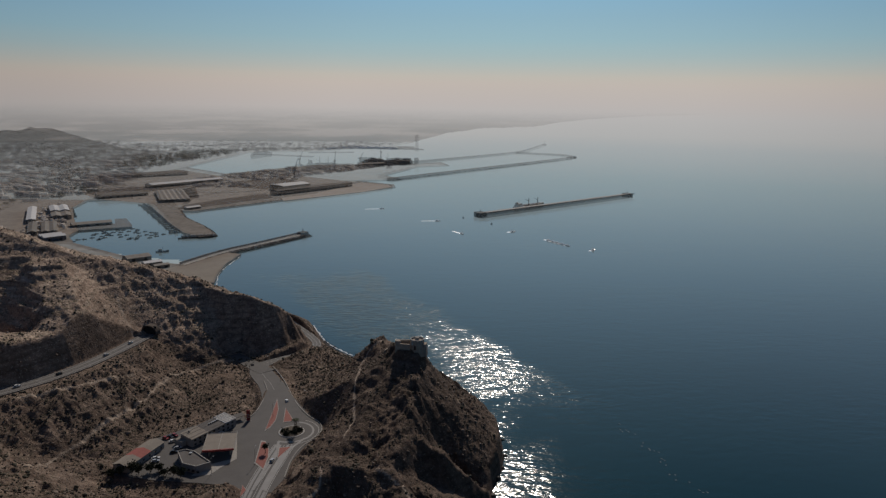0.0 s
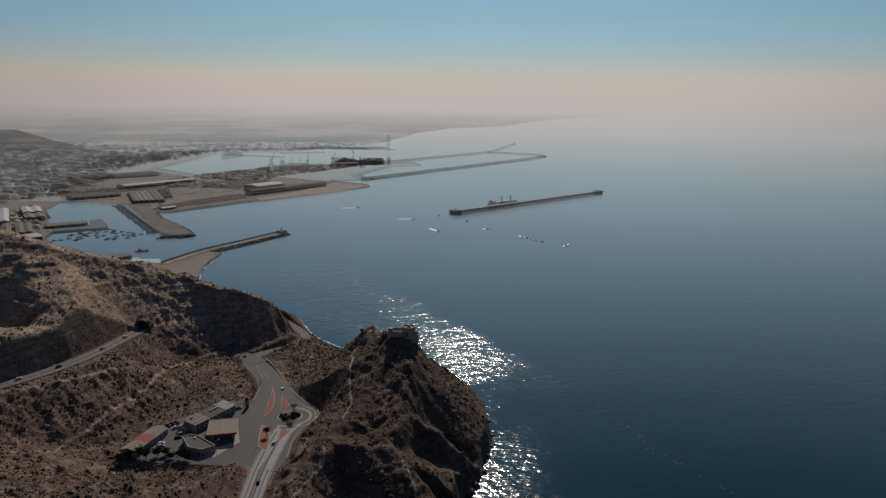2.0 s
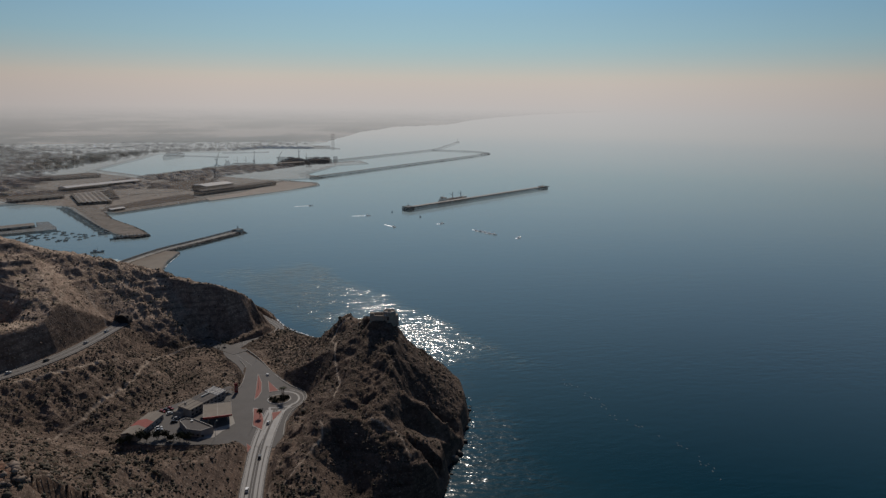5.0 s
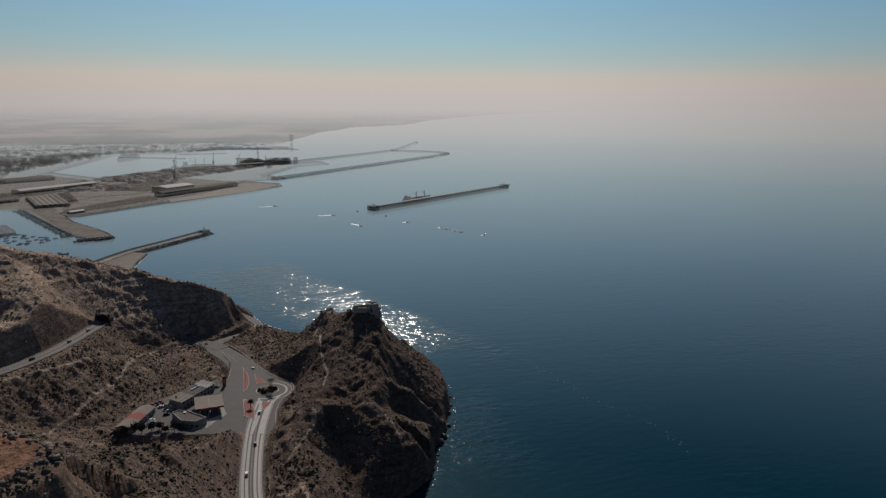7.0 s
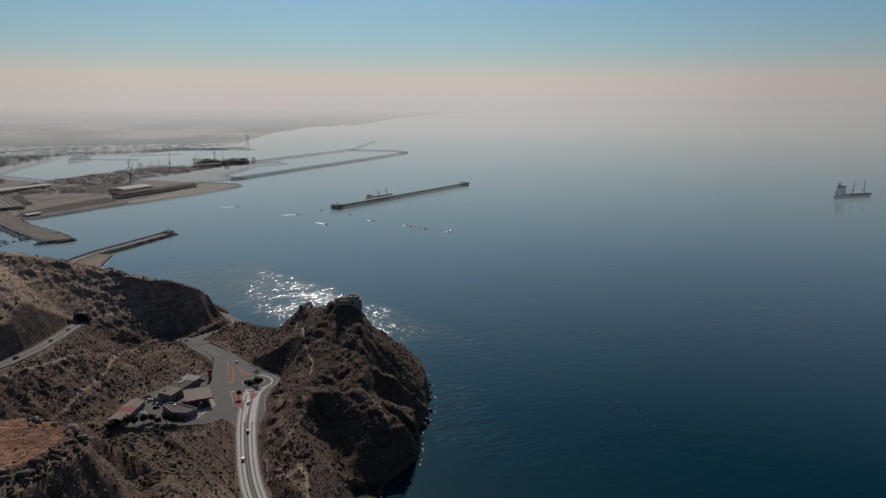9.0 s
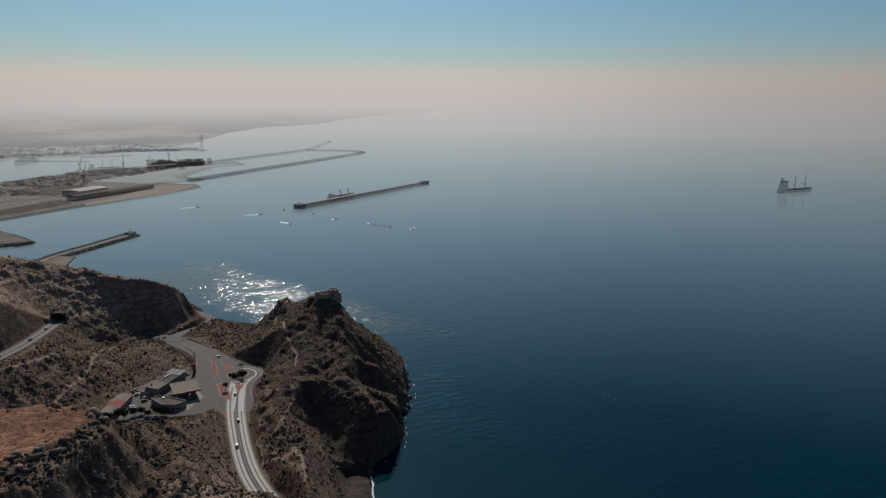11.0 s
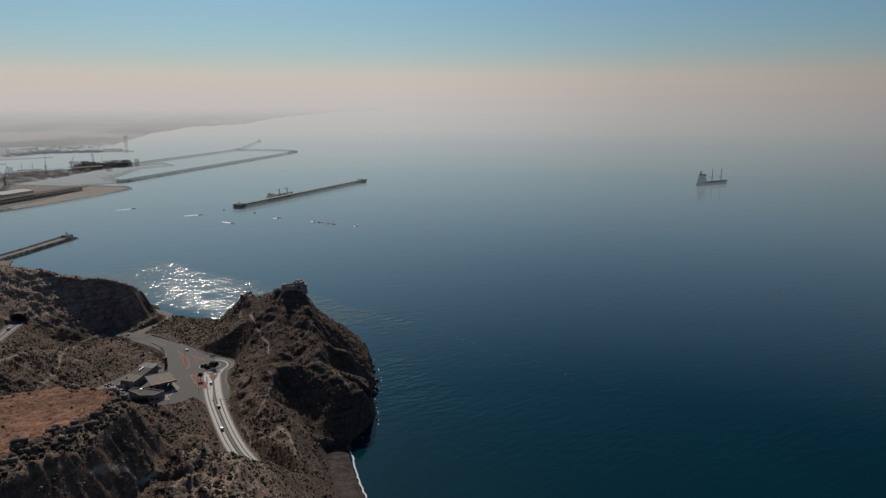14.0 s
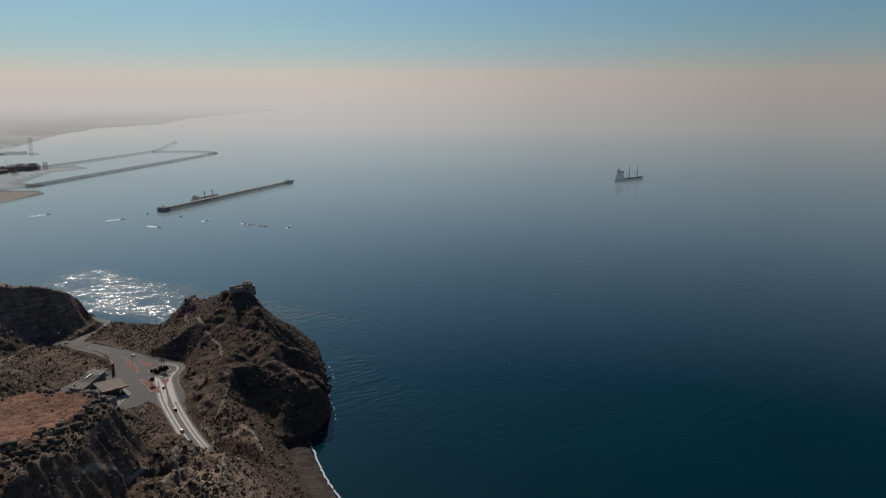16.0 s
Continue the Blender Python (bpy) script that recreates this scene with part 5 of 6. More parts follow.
shed(rect(-120, 2350, 90, 24, 30), 12, "grey silo building on the inner mole", bays=1)
shed(rect(-20, 2450, 60, 26, 10), 14, "dark works building on the inner mole", roof=SHED_WALL)
shed(rect(-30, 3310, 80, 26, 0), 10, "long dark building at the yacht quay", roof=SHED_WALL)
shed(rect(-395, 1395, 30, 12, 52), 4, "small white store on the quay", roof=SHED_WHITE)

# paved quays and aprons
for nm, out in (("quay_apron", [(-400, 1380), (-378, 1374), (-250, 1533), (-24, 1795), (-30, 1845), (-120, 1900), (-150, 1850), (-280, 1650), (-400, 1500)]), ("quay_mole", [(-500, 1470), (-380, 1240), (-328, 1153), (-292, 1118), (-278, 1132), (-312, 1200), (-378, 1298), (-420, 1400), (-470, 1500)]),
                ("quay_fish", [(-492, 1115), (-500, 1160), (-566, 1280), (-623, 1392), (-660, 1420), (-700, 1330), (-560, 1080), (-470, 1070)]), ("quay_inner", [(-525, 2060), (-430, 2215), (-320, 2395), (-60, 2470), (-120, 2300), (-330, 2050), (-470, 1950)])):
    tagged(slab(nm, out, 2.45, 1.5, QUAY), "pale concrete quay apron", "quay", kind="structure")
tagged(slab("mole_harbour", [(-510, 1150), (-430, 1195), (-436, 1212), (-472, 1275), (-490, 1270), (-470, 1225), (-530, 1195)], 2.3, -2, PIER_WALL), "low harbour mole with a shed", "quay", kind="structure")
tagged(slab("mole_yacht", [(-240, 3350), (55, 3285), (50, 3300), (-100, 3370)], 2.4, -2, PIER_WALL), "yacht quay", "quay", kind="structure")
tagged(slab("mole_finger", [(-430, 3000), (-250, 3060), (-255, 3075), (-440, 3020)], 2.4, -2, PIER_WALL), "finger pier in the inner basin", "quay", kind="structure")
tagged(slab("mole_small", [(-620, 2900), (-380, 2790), (-385, 2775), (-640, 2880)], 2.4, -2, PIER_WALL), "low pier in the inner basin", "quay", kind="structure")
for stops, w, lab in (([(-720, 1290), (-757, 1410), (-790, 1520), (-700, 1640), (-560, 1690)], 7, "town road behind the fishing quay"), ([(-560, 1690), (-420, 1640), (-330, 1700), (-260, 1760)], 6, "pale curving port road"), ([(-420, 1400), (-445, 1560), (-420, 1640)], 5, "port access road"), ([(-900, 1900), (-760, 1800), (-640, 1740), (-560, 1690)], 8, "avenue into the town")):
    tagged(ribbon("port_road", curve_through([(x, y, 2.5) for x, y in stops], 12), -w, w, 0.1, QUAY, None, 0.3), lab, "road", kind="structure")


def hull(bm, length, beam, draft, free, bow=0.25, sheer=0.0):
    """A ship's hull: pointed raked bow at +x, square stern."""
    rows = []
    for s in np.linspace(0, 1, 11):
        x = -length / 2 + length * s
        w = beam / 2 * (1 if s < 1 - bow else max(0.02, 1 - ((s - 1 + bow) / bow) ** 2)) * (0.86 + 0.14 * min(1, s / 0.15))
        top = free + sheer * max(0, s - 0.7) / 0.3
        rake = 0.06 * length * max(0, s - 0.85) / 0.15
        rows.append([bm.verts.new(p) for p in ((x, -w * 0.8, -draft), (x + rake, -w, top), (x + rake, w, top), (x, w * 0.8, -draft))])
    for a, b in zip(rows[:-1], rows[1:]):
        for k in range(3):
            bm.faces.new((a[k], b[k], b[k + 1], a[k + 1]))
    bm.faces.new(rows[0])
    bm.faces.new(rows[-1][::-1])
    return bm


def cargo_ship(m, length, label, mast=0.27, house_up=1.0):
    s = thing("cargo_ship", m, label, "ship")
    beam, free = length * 0.15, length * 0.055
    part("hull", hull(bmesh.new(), length, beam, 2, free, 0.22, length * 0.03), HULL_DARK, s)
    boxes("deck", [(-length * 0.2, length * 0.36, -beam * 0.36, beam * 0.36, free - 0.3, free + length * 0.018)], HULL_RUST, s)
    x = -length * 0.46
    up = length * house_up
    house = boxes("superstructure", [(x, x + length * 0.17, -beam * 0.44, beam * 0.44, free, free + up * 0.06), (x + length * 0.02, x + length * 0.15, -beam * 0.4, beam * 0.4, free + up * 0.06, free + up * 0.1), (x + length * 0.05, x + length * 0.14, -beam * 0.5, beam * 0.5, free + up * 0.1, free + up * 0.125)], SHIP_WHITE, s)
    boxes("bridge_windows", [(x + length * 0.141, x + length * 0.144, -beam * 0.46, beam * 0.46, free + up * 0.107, free + up * 0.119)], GLASS_DARK, house)
    boxes("funnel", [(x + length * 0.005, x + length * 0.045, -beam * 0.12, beam * 0.12, free + up * 0.1, free + up * 0.165)], HULL_DARK, s)
    for k, px in enumerate((-0.02, 0.3)):
        bm = bmesh.new()
        tube(bm, (px * length, 0, free), (px * length, 0, free + length * mast), length * 0.013, length * 0.009, 8)
        post = part("crane_post", bm, CRANE_STEEL, s)
        bm = bmesh.new()
        tube(bm, (px * length, 0, free + length * 0.1), ((px - 0.14 + 0.02 * k) * length, 0, free + length * 0.155), length * 0.008, length * 0.004, 6)
        part("boom", bm, CRANE_STEEL, post)
    bm = bmesh.new()
    tube(bm, (x + length * 0.1, 0, free + up * 0.125), (x + length * 0.1, 0, free + up * 0.125 + length * 0.07), length * 0.004, length * 0.002, 6)
    part("radar_mast", bm, CRANE_STEEL, s)
    boxes("hatch", [(length * (-0.15 + 0.15 * k), length * (-0.03 + 0.15 * k), -beam * 0.3, beam * 0.3, free, free + length * 0.03) for k in range(3)], HULL_RUST, s)
    boxes("forecastle", [(length * 0.36, length * 0.46, -beam * 0.3, beam * 0.3, free, free + length * 0.035)], HULL_DARK, s)
    return s


cargo_ship(pose(275, 1476, 0, 0, 0, 40), 88, "cargo ship moored behind the detached breakwater", 0.17, 0.62)
cargo_ship(pose(1330, 1208, 0, 0, 0, 2), 104, "dark cargo ship at anchor in the bay", 0.33, 1.75)
cargo_ship(pose(-100, 2560, 0, 0, 0, 35), 95, "dark ship moored in the inner port")
cargo_ship(pose(-300, 2425, 0, 0, 0, 14), 90, "bulk ship moored at the inner quay")
ferry = thing("ferry", pose(-572, 2750, 0, 0, 0, 75), "large dark ferry moored in the inner basin", "ship")
part("hull", hull(bmesh.new(), 150, 24, 3, 12, 0.2, 3), HULL_DARK, ferry)
boxes("superstructure", [(-66, 42, -11, 11, 12, 18), (-50, 30, -10, 10, 18, 23)], HULL_DARK, ferry)
boxes("funnel", [(-45, -34, -4, 4, 23, 31)], HULL_DARK, ferry)

tower = thing("harbour_tower", pose(22, 3215, 2.2), "tall slim dark harbour tower with ledges", "tower")
bm = bmesh.new()
tube(bm, (0, 0, -4), (0, 0, 70), 8, 7, 12)
part("shaft", bm, CRANE_STEEL, tower)
for z, r in ((66, 12), (54, 10.5), (42, 10)):
    bm = bmesh.new()
    tube(bm, (0, 0, z), (0, 0, z + 4), r, r, 12)
    part("gallery", bm, CRANE_STEEL, tower)


def quay_crane(x, y, height, turn, label="dark harbour crane with a slanting jib"):
    c = thing("harbour_crane", pose(x, y, 2.4, 0, 0, turn), label, "crane", "cranes of the port")
    boxes("base", [(-7, 7, -7, 7, 0, 5)], CRANE_STEEL, c)
    bm = bmesh.new()
    tube(bm, (0, 0, 5), (0, 0, height * 0.55), 3.2, 2.2, 8)
    part("column", bm, CRANE_STEEL, c)
    boxes("cab", [(-6, 4, -3, 3, height * 0.5, height * 0.62)], CRANE_STEEL, c)
    bm = bmesh.new()
    tube(bm, (3, 0, height * 0.55), (height * 0.42, 0, height * 1.15), 1.5, 0.8, 6)
    tube(bm, (-2, 0, height * 0.62), (height * 0.42, 0, height * 1.15), 0.4, 0.4, 5)
    part("jib", bm, CRANE_STEEL, c)


for x, y, h, a in ((-298, 1935, 46, 70), (-225, 2225, 50, 90), (-106, 2640, 52, 110), (-359, 2358, 40, 60), (-170, 2470, 34, 20), (-60, 2300, 30, 140)):
    quay_crane(x, y, h, a)
bcn = thing("harbour_beacon", pose(713, 3814, 6.4), "small lighthouse on the end of the breakwater", "lighthouse")
bm = bmesh.new()
tube(bm, (0, 0, -1), (0, 0, 14), 3.4, 2.4, 12)
part("shaft", bm, SHIP_WHITE, bcn)
bm = bmesh.new()
tube(bm, (0, 0, 14), (0, 0, 18), 3.2, 1.2, 12)
part("lantern", bm, HULL_DARK, bcn)
boxes("base", [(-10, 10, -8, 8, -8, 1.5)], PIER_WALL, bcn)
for x, y, turn, lab in ((540, 1673, 40, "square concrete head of the detached breakwater"), (163, 1355, 40, "stepped concrete end of the detached breakwater"), (-138, 1143, 58, "stone head of the jetty")):
    h = thing("breakwater_head", pose(x, y, 5.5 if y > 1200 else 4, 0, 0, turn), lab, "breakwater")
    boxes("block", [(-9, 9, -9, 9, -7, 2.6)] if y > 1200 else [(-7, 7, -6, 6, -5, 2.0)], PIER_WALL, h, bevel=0.4)
    boxes("light_post", [(-0.5, 0.5, -0.5, 0.5, 2, 7)], PIER_WALL, h)
# parapet walls
jet = curve_through([(-262, 925, 4), (-233, 1000, 4), (-192, 1067, 4), (-147, 1143, 4)], 8)
tagged(ribbon("jetty_wall", jet, -0.2 + 6, 1.4 + 6, 2.4, PIER_WALL, None, 3), "stone parapet along the jetty", "wall", kind="structure")
det = [(163, 1349, 5.5), (551, 1677, 5.5)]
tagged(ribbon("breakwater_wall", det, 5.5, 8.5, 2.6, PIER_WALL, None, 2.6), "concrete parapet along the detached breakwater", "wall", kind="structure")


def fishing_boat(m, length, paint, label, group):
    b = thing("fishing_boat", m, label, "boat", group)
    part("hull", hull(bmesh.new(), length, length * 0.27, 0.6, length * 0.1, 0.35, length * 0.07), paint, b)
    boxes("wheelhouse", [(-length * 0.28, -length * 0.02, -length * 0.09, length * 0.09, length * 0.09, length * 0.26)], paint if paint is BOAT_WHITE else SHIP_WHITE, b, bevel=0.05)
    bm = bmesh.new()
    tube(bm, (length * 0.05, 0, 0), (length * 0.05, 0, length * 0.5), length * 0.012, length * 0.007, 6)
    part("mast", bm, CRANE_STEEL, b)
    return b


rng = random.Random(77)
dark_boat = fishing_boat(pose(-311, 1010, 0, 0, 0, 18), 17, HULL_DARK, "dark trawler lying off the small harbour", "fishing boats")
for k in range(17):
    s = (k + 0.5) / 17
    x, y = -505 + 178 * s, 1460 - 312 * s
    tagged(copy_thing(dark_boat, pose(x - 8 - rng.uniform(0, 4), y - 5, 0, 0, 0, 205 + rng.uniform(-12, 12))), "dark fishing boat moored along the pier", "boat", "boats along the pier")
for k in range(9):
    s = (k + 0.5) / 9
    tagged(copy_thing(dark_boat, pose(-300 + 24 * s * 2 - 20, 1108 + 16 * s, 0, 0, 0, 240 + rng.uniform(-12, 12))), "dark fishing boat moored at the pier end", "boat", "boats along the pier")
for k in range(10):
    s = (k + 0.5) / 10
    tagged(copy_thing(dark_boat, pose(-575 - 62 * s, 1290 + 108 * s, 0, 0, 0, rng.uniform(-10, 30))), "dark fishing boat moored at the fish quay", "boat", "boats at the fish quay")
small = fishing_boat(pose(-440, 1130, 0, 0, 0, 30), 7, HULL_DARK, "small dark boat at its mooring", "moored small boats")
taken = []
while len(taken) < 44:
    u, v = rng.random(), rng.random()
    x, y = -470 + 110 * u + 10 * v, 1075 + 105 * v + 25 * u
    if v > 0.2 + 0.9 * (1 - u) + 0.2 or any(math.hypot(x - a, y - b) < 8 for a, b in taken):
        continue
    taken.append((x, y))
    copy_thing(small, pose(x, y, 0, 0, 0, 30 + rng.uniform(-25, 25)))


def wake_boat(x, y, turn, wake, label):
    b = fishing_boat(pose(x, y, 0, 0, 0, turn), 9, BOAT_WHITE, label, "boats under way")
    bm = bmesh.new()
    prev = None
    for s in np.linspace(0, 1, 12):
        w = 1.8 + 4.0 * s * (0.6 + 0.4 * math.sin(s * 17))
        row = [bm.verts.new((-4 - wake * s, -w * (1 - 0.7 * s), 0.08)), bm.verts.new((-4 - wake * s, w * (1 - 0.7 * s), 0.08))]
        if prev:
            bm.faces.new((prev[0], row[0], row[1], prev[1]))
        prev = row
    # the white sheet also imitates the glint of sun at each boat
    part("wake", bm, WAKE_AND_GLINT, b, "white foam wake and painted sun glint")


wake_boat(118, 1168, -60, 26, "small white motor boat trailing a foam wake")
wake_boat(-30, 1436, 15, 30, "small white boat with a thin wake")
wake_boat(80, 1295, 5, 26, "small white boat under way in the bay")
for k in range(5):
    wake_boat(252 + k * 5.5, 1117 - k * 9.5, -58 + 8 * (k % 2), 7, "small white boat in a line of boats")
wake_boat(205, 1192, 20, 8, "small white boat alone in the bay")
wake_boat(306, 1048, 40, 6, "small white boat near the line of boats")
for x, y in ((176, 1267), (129, 1333)):
    b = thing("buoy", pose(x, y, 0), "dark mooring buoy in the bay", "buoy", "buoys in the bay")
    bm = bmesh.new()
    tube(bm, (0, 0, -1), (0, 0, 1.6), 2.0, 1.4, 12)
    part("float", bm, HULL_DARK, b)
    bm = bmesh.new()
    tube(bm, (0, 0, 1.6), (0, 0, 3.6), 0.3, 0.2, 6)
    part("top_mark", bm, HULL_DARK, b)

PORT_EARTH = surface("port_earth", (0.15, 0.122, 0.098), (0.34, 0.28, 0.228), 35, 0.95, 0, 5, far=True)
tagged(slab("port_yard_ground", [(-640, 1520), (-440, 1430), (-395, 1500), (-240, 1690), (-110, 1880), (-330, 2060), (-470, 1960), (-700, 2180), (-830, 1900), (-720, 1620)], 2.33, 2.0, PORT_EARTH), "worn brown ground of the port yards", "ground", kind="structure")
tagged(slab("fish_quay_ground", [(-494, 1120), (-502, 1160), (-568, 1282), (-627, 1392), (-650, 1500), (-900, 1500), (-820, 1120), (-560, 1076)], 2.52, 2.0, PORT_EARTH), "worn brown ground behind the fishing quay", "ground", kind="structure")
for nm, out, mat, lab in (("quay_apron", [(-258, 1561), (-194, 1644), (-112, 1880), (-40, 1832), (-24, 1788), (-92, 1680), (-244, 1518)], APRON, "broad pale concrete apron along the quay"),
                          ("stock_yard", [(-560, 1642), (-501, 1736), (-433, 1555), (-483, 1490)], YARD_EARTH, "brown earth stock yard of the port"),
                          ("quay_strip", [(-421, 1385), (-349, 1462), (-278, 1569), (-308, 1634), (-372, 1542), (-427, 1437)], YARD_EARTH, "brown earth strip behind the quay edge"),
                          ("rail_yard", [(-640, 1560), (-585, 1640), (-520, 1745), (-560, 1800), (-660, 1700), (-700, 1600)], YARD_EARTH, "brown open ground beside the sheds"),
                          ("inner_yard", [(-430, 1760), (-330, 1720), (-260, 1860), (-330, 1960), (-440, 1880)], YARD_EARTH, "brown open ground on the mole")):
    tagged(slab(nm, out, 2.9, 2.0, mat), lab, "yard", kind="structure")
# low rows of stock laid out across the brown yard
row = None
for k in range(9):
    s = (k + 0.5) / 9
    a, b = np.array((-554 + 68 * s, 1636 - 130 * s)), np.array((-500 + 62 * s, 1722 - 150 * s))
    m = (a + b) / 2
    row = thing("stock_row", pose(m[0], m[1], 2.9, 0, 0, math.degrees(math.atan2(*(b - a)[::-1]))), "long low row of stacked brown goods", "goods", "rows of goods in the stock yard")
    boxes("stack", [(-38, 38, -3.2, 3.2, 0, 2.4)], SHED_ROOF, row)

# ---------- town ----------
def many_boxes(name, rows, material, label, category):
    """Joined blocks: rows of x, y, z, length, width, height, turn; seven-faced houses with low hipped tops."""
    r = np.array(rows)
    n = len(r)
    a = np.radians(r[:, 6])
    cs, sn = np.cos(a), np.sin(a)
    corners = np.array([(-1, -1), (1, -1), (1, 1), (-1, 1)]) * 0.5
    co = np.zeros((n, 8, 3))
    for k, (u, v) in enumerate(corners):
        dx, dy = u * r[:, 3], v * r[:, 4]
        for top in (0, 1):
            co[:, k + 4 * top, 0] = r[:, 0] + cs * dx - sn * dy
            co[:, k + 4 * top, 1] = r[:, 1] + sn * dx + cs * dy
            co[:, k + 4 * top, 2] = r[:, 2] + (r[:, 5] if top else -1.5)
    q = np.array([(4, 5, 6, 7), (0, 1, 5, 4), (1, 2, 6, 5), (2, 3, 7, 6), (3, 0, 4, 7)])
    idx = (np.arange(n)[:, None, None] * 8 + q[None]).reshape(-1, 4)
    me = bpy.data.meshes.new(name)
    me.vertices.add(n * 8)
    me.vertices.foreach_set("co", co.astype(np.float32).ravel())
    me.loops.add(idx.size)
    me.loops.foreach_set("vertex_index", idx.astype(np.int32).ravel())
    me.polygons.add(len(idx))
    me.polygons.foreach_set("loop_start", np.arange(0, idx.size, 4, dtype=np.int32))
    me.materials.append(material)
    me.update(calc_edges=True)
    me.validate()
    return tagged(new(name, me), label, category, kind="stuff")


TOWN = [(-560, 1075), (-720, 1290), (-760, 1420), (-680, 1600), (-700, 1900), (-800, 2250), (-760, 2650), (-760, 2980), (-640, 3080), (-430, 3120), (-260, 3400), (-110, 3600), (-40, 3860), (-700, 3800), (-1500, 3560), (-2300, 3100), (-2400, 2400), (-1300, 1500), (-800, 1000)]
rng = np.random.default_rng(5)


def scatter(poly, count, seed):
    g = np.random.default_rng(seed)
    p = np.array(poly)
    x = g.uniform(p[:, 0].min(), p[:, 0].max(), count * 6)
    y = g.uniform(p[:, 1].min(), p[:, 1].max(), count * 6)
    keep = inside(x, y, poly) > 6
    return x[keep][:count], y[keep][:count], g


x, y, g = scatter(TOWN, 10500, 11)
dens = fractal(x, y, 420, 3, 200)
keep = g.random(len(x)) < np.clip(0.75 + 1.2 * dens, 0.12, 1) * np.clip(1.5 - np.hypot(x, y) / 3600, 0.25, 1)
x, y = x[keep], y[keep]
turn = 20 + 25 * np.round(2 * fractal(x, y, 700, 2, 230)) + g.normal(0, 4, len(x))
tall = np.clip(fractal(x, y, 300, 2, 260) * 3, 0, 1)
many_boxes("town_houses", np.column_stack([x, y, np.full(len(x), 2.2), g.uniform(10, 30, len(x)), g.uniform(9, 18, len(x)), g.uniform(3, 6.5, len(x)) + tall * g.uniform(0, 9, len(x)) * (g.random(len(x)) < 0.5), turn]), CITY, "hazy town of low pale and brown houses", "houses")
x, y, g = scatter([(-470, 1900), (-540, 2030), (-440, 1900), (-330, 1900), (-260, 2050), (-120, 2280), (-70, 2440), (-300, 2390), (-420, 2200), (-560, 1900), (-520, 1720), (-360, 1760)], 420, 12)
many_boxes("container_stacks", np.column_stack([x, y, np.full(len(x), 2.4), g.uniform(8, 30, len(x)), g.uniform(4, 9, len(x)), g.uniform(2.5, 8, len(x)), 52 + g.normal(0, 8, len(x))]), CITY, "stacks of containers and goods on the port yards", "containers")
x, y, g = scatter([(-690, 1420), (-560, 1080), (-500, 1090), (-520, 1170), (-650, 1430)], 130, 13)
many_boxes("quay_stores", np.column_stack([x, y, np.full(len(x), 2.3), g.uniform(5, 14, len(x)), g.uniform(4, 9, len(x)), g.uniform(2.5, 6, len(x)), -62 + g.normal(0, 4, len(x))]), CITY, "small stores and vans behind the fishing quay", "stores")
x, y, g = scatter([(-720, 1640), (-600, 1640), (-560, 1720), (-700, 1740)], 130, 14)
many_boxes("parked_vans", np.column_stack([x, y, np.full(len(x), 2.4), np.full(len(x), 5.0), np.full(len(x), 2.0), np.full(len(x), 2.0), 40 + g.normal(0, 3, len(x))]), CITY, "rows of parked cars in a port car park", "cars")
x, y, g = scatter([(-470, 3100), (-300, 3300), (-60, 3290), (-60, 3380), (-300, 3420)], 260, 15)
many_boxes("yacht_rows", np.column_stack([x, y, np.full(len(x), 0.5), g.uniform(8, 16, len(x)), np.full(len(x), 3.5), g.uniform(2, 9, len(x)), 20 + g.normal(0, 8, len(x))]), BOAT_WHITE, "rows of white yachts at the far quay", "yachts")
x, y, g = scatter([(-160, 2420), (-60, 2380), (40, 2480), (-40, 2560), (-170, 2500)], 90, 16)
many_boxes("works_heap", np.column_stack([x, y, np.full(len(x), 2.3), g.uniform(8, 26, len(x)), g.uniform(6, 12, len(x)), g.uniform(4, 22, len(x)), 20 + g.normal(0, 20, len(x))]), SHED_WALL, "dark jumble of port works on the inner mole", "works")


def blobs(name, x, y, z, size, material, label, category, seed, flat=0.75):
    """Many small rough lumps joined in one mesh."""
    bm = bmesh.new()
    bmesh.ops.create_icosphere(bm, subdivisions=1, radius=1)
    base = np.array([v.co for v in bm.verts])
    tri = np.array([[v.index for v in f.verts] for f in bm.faces])
    bm.free()
    g = np.random.default_rng(seed)
    n, k = len(x), len(base)
    co = base[None] * g.uniform(0.55, 1.3, (n, k, 1))
    a = g.uniform(0, 6.28, n)
    rot = np.stack([np.stack([np.cos(a), -np.sin(a)], -1), np.stack([np.sin(a), np.cos(a)], -1)], -2)
    co[:, :, :2] = np.einsum("nij,nkj->nki", rot, co[:, :, :2] * np.stack([np.ones(n), g.uniform(0.6, 1.0, n)], -1)[:, None, :])
    co *= size[:, None, None]
    co[:, :, 2] *= flat
    co += np.stack([x, y, z + size * flat * 0.4], -1)[:, None, :]
    idx = (np.arange(n)[:, None, None] * k + tri[None]).reshape(-1, 3)
    me = bpy.data.meshes.new(name)
    me.vertices.add(n * k)
    me.vertices.foreach_set("co", co.astype(np.float32).ravel())
    me.loops.add(idx.size)
    me.loops.foreach_set("vertex_index", idx.astype(np.int32).ravel())
    me.polygons.add(len(idx))
    me.polygons.foreach_set("loop_start", np.arange(0, idx.size, 3, dtype=np.int32))
    me.materials.append(material)
    me.update(calc_edges=True)
    me.validate()
    return tagged(new(name, me), label, category, kind="stuff")


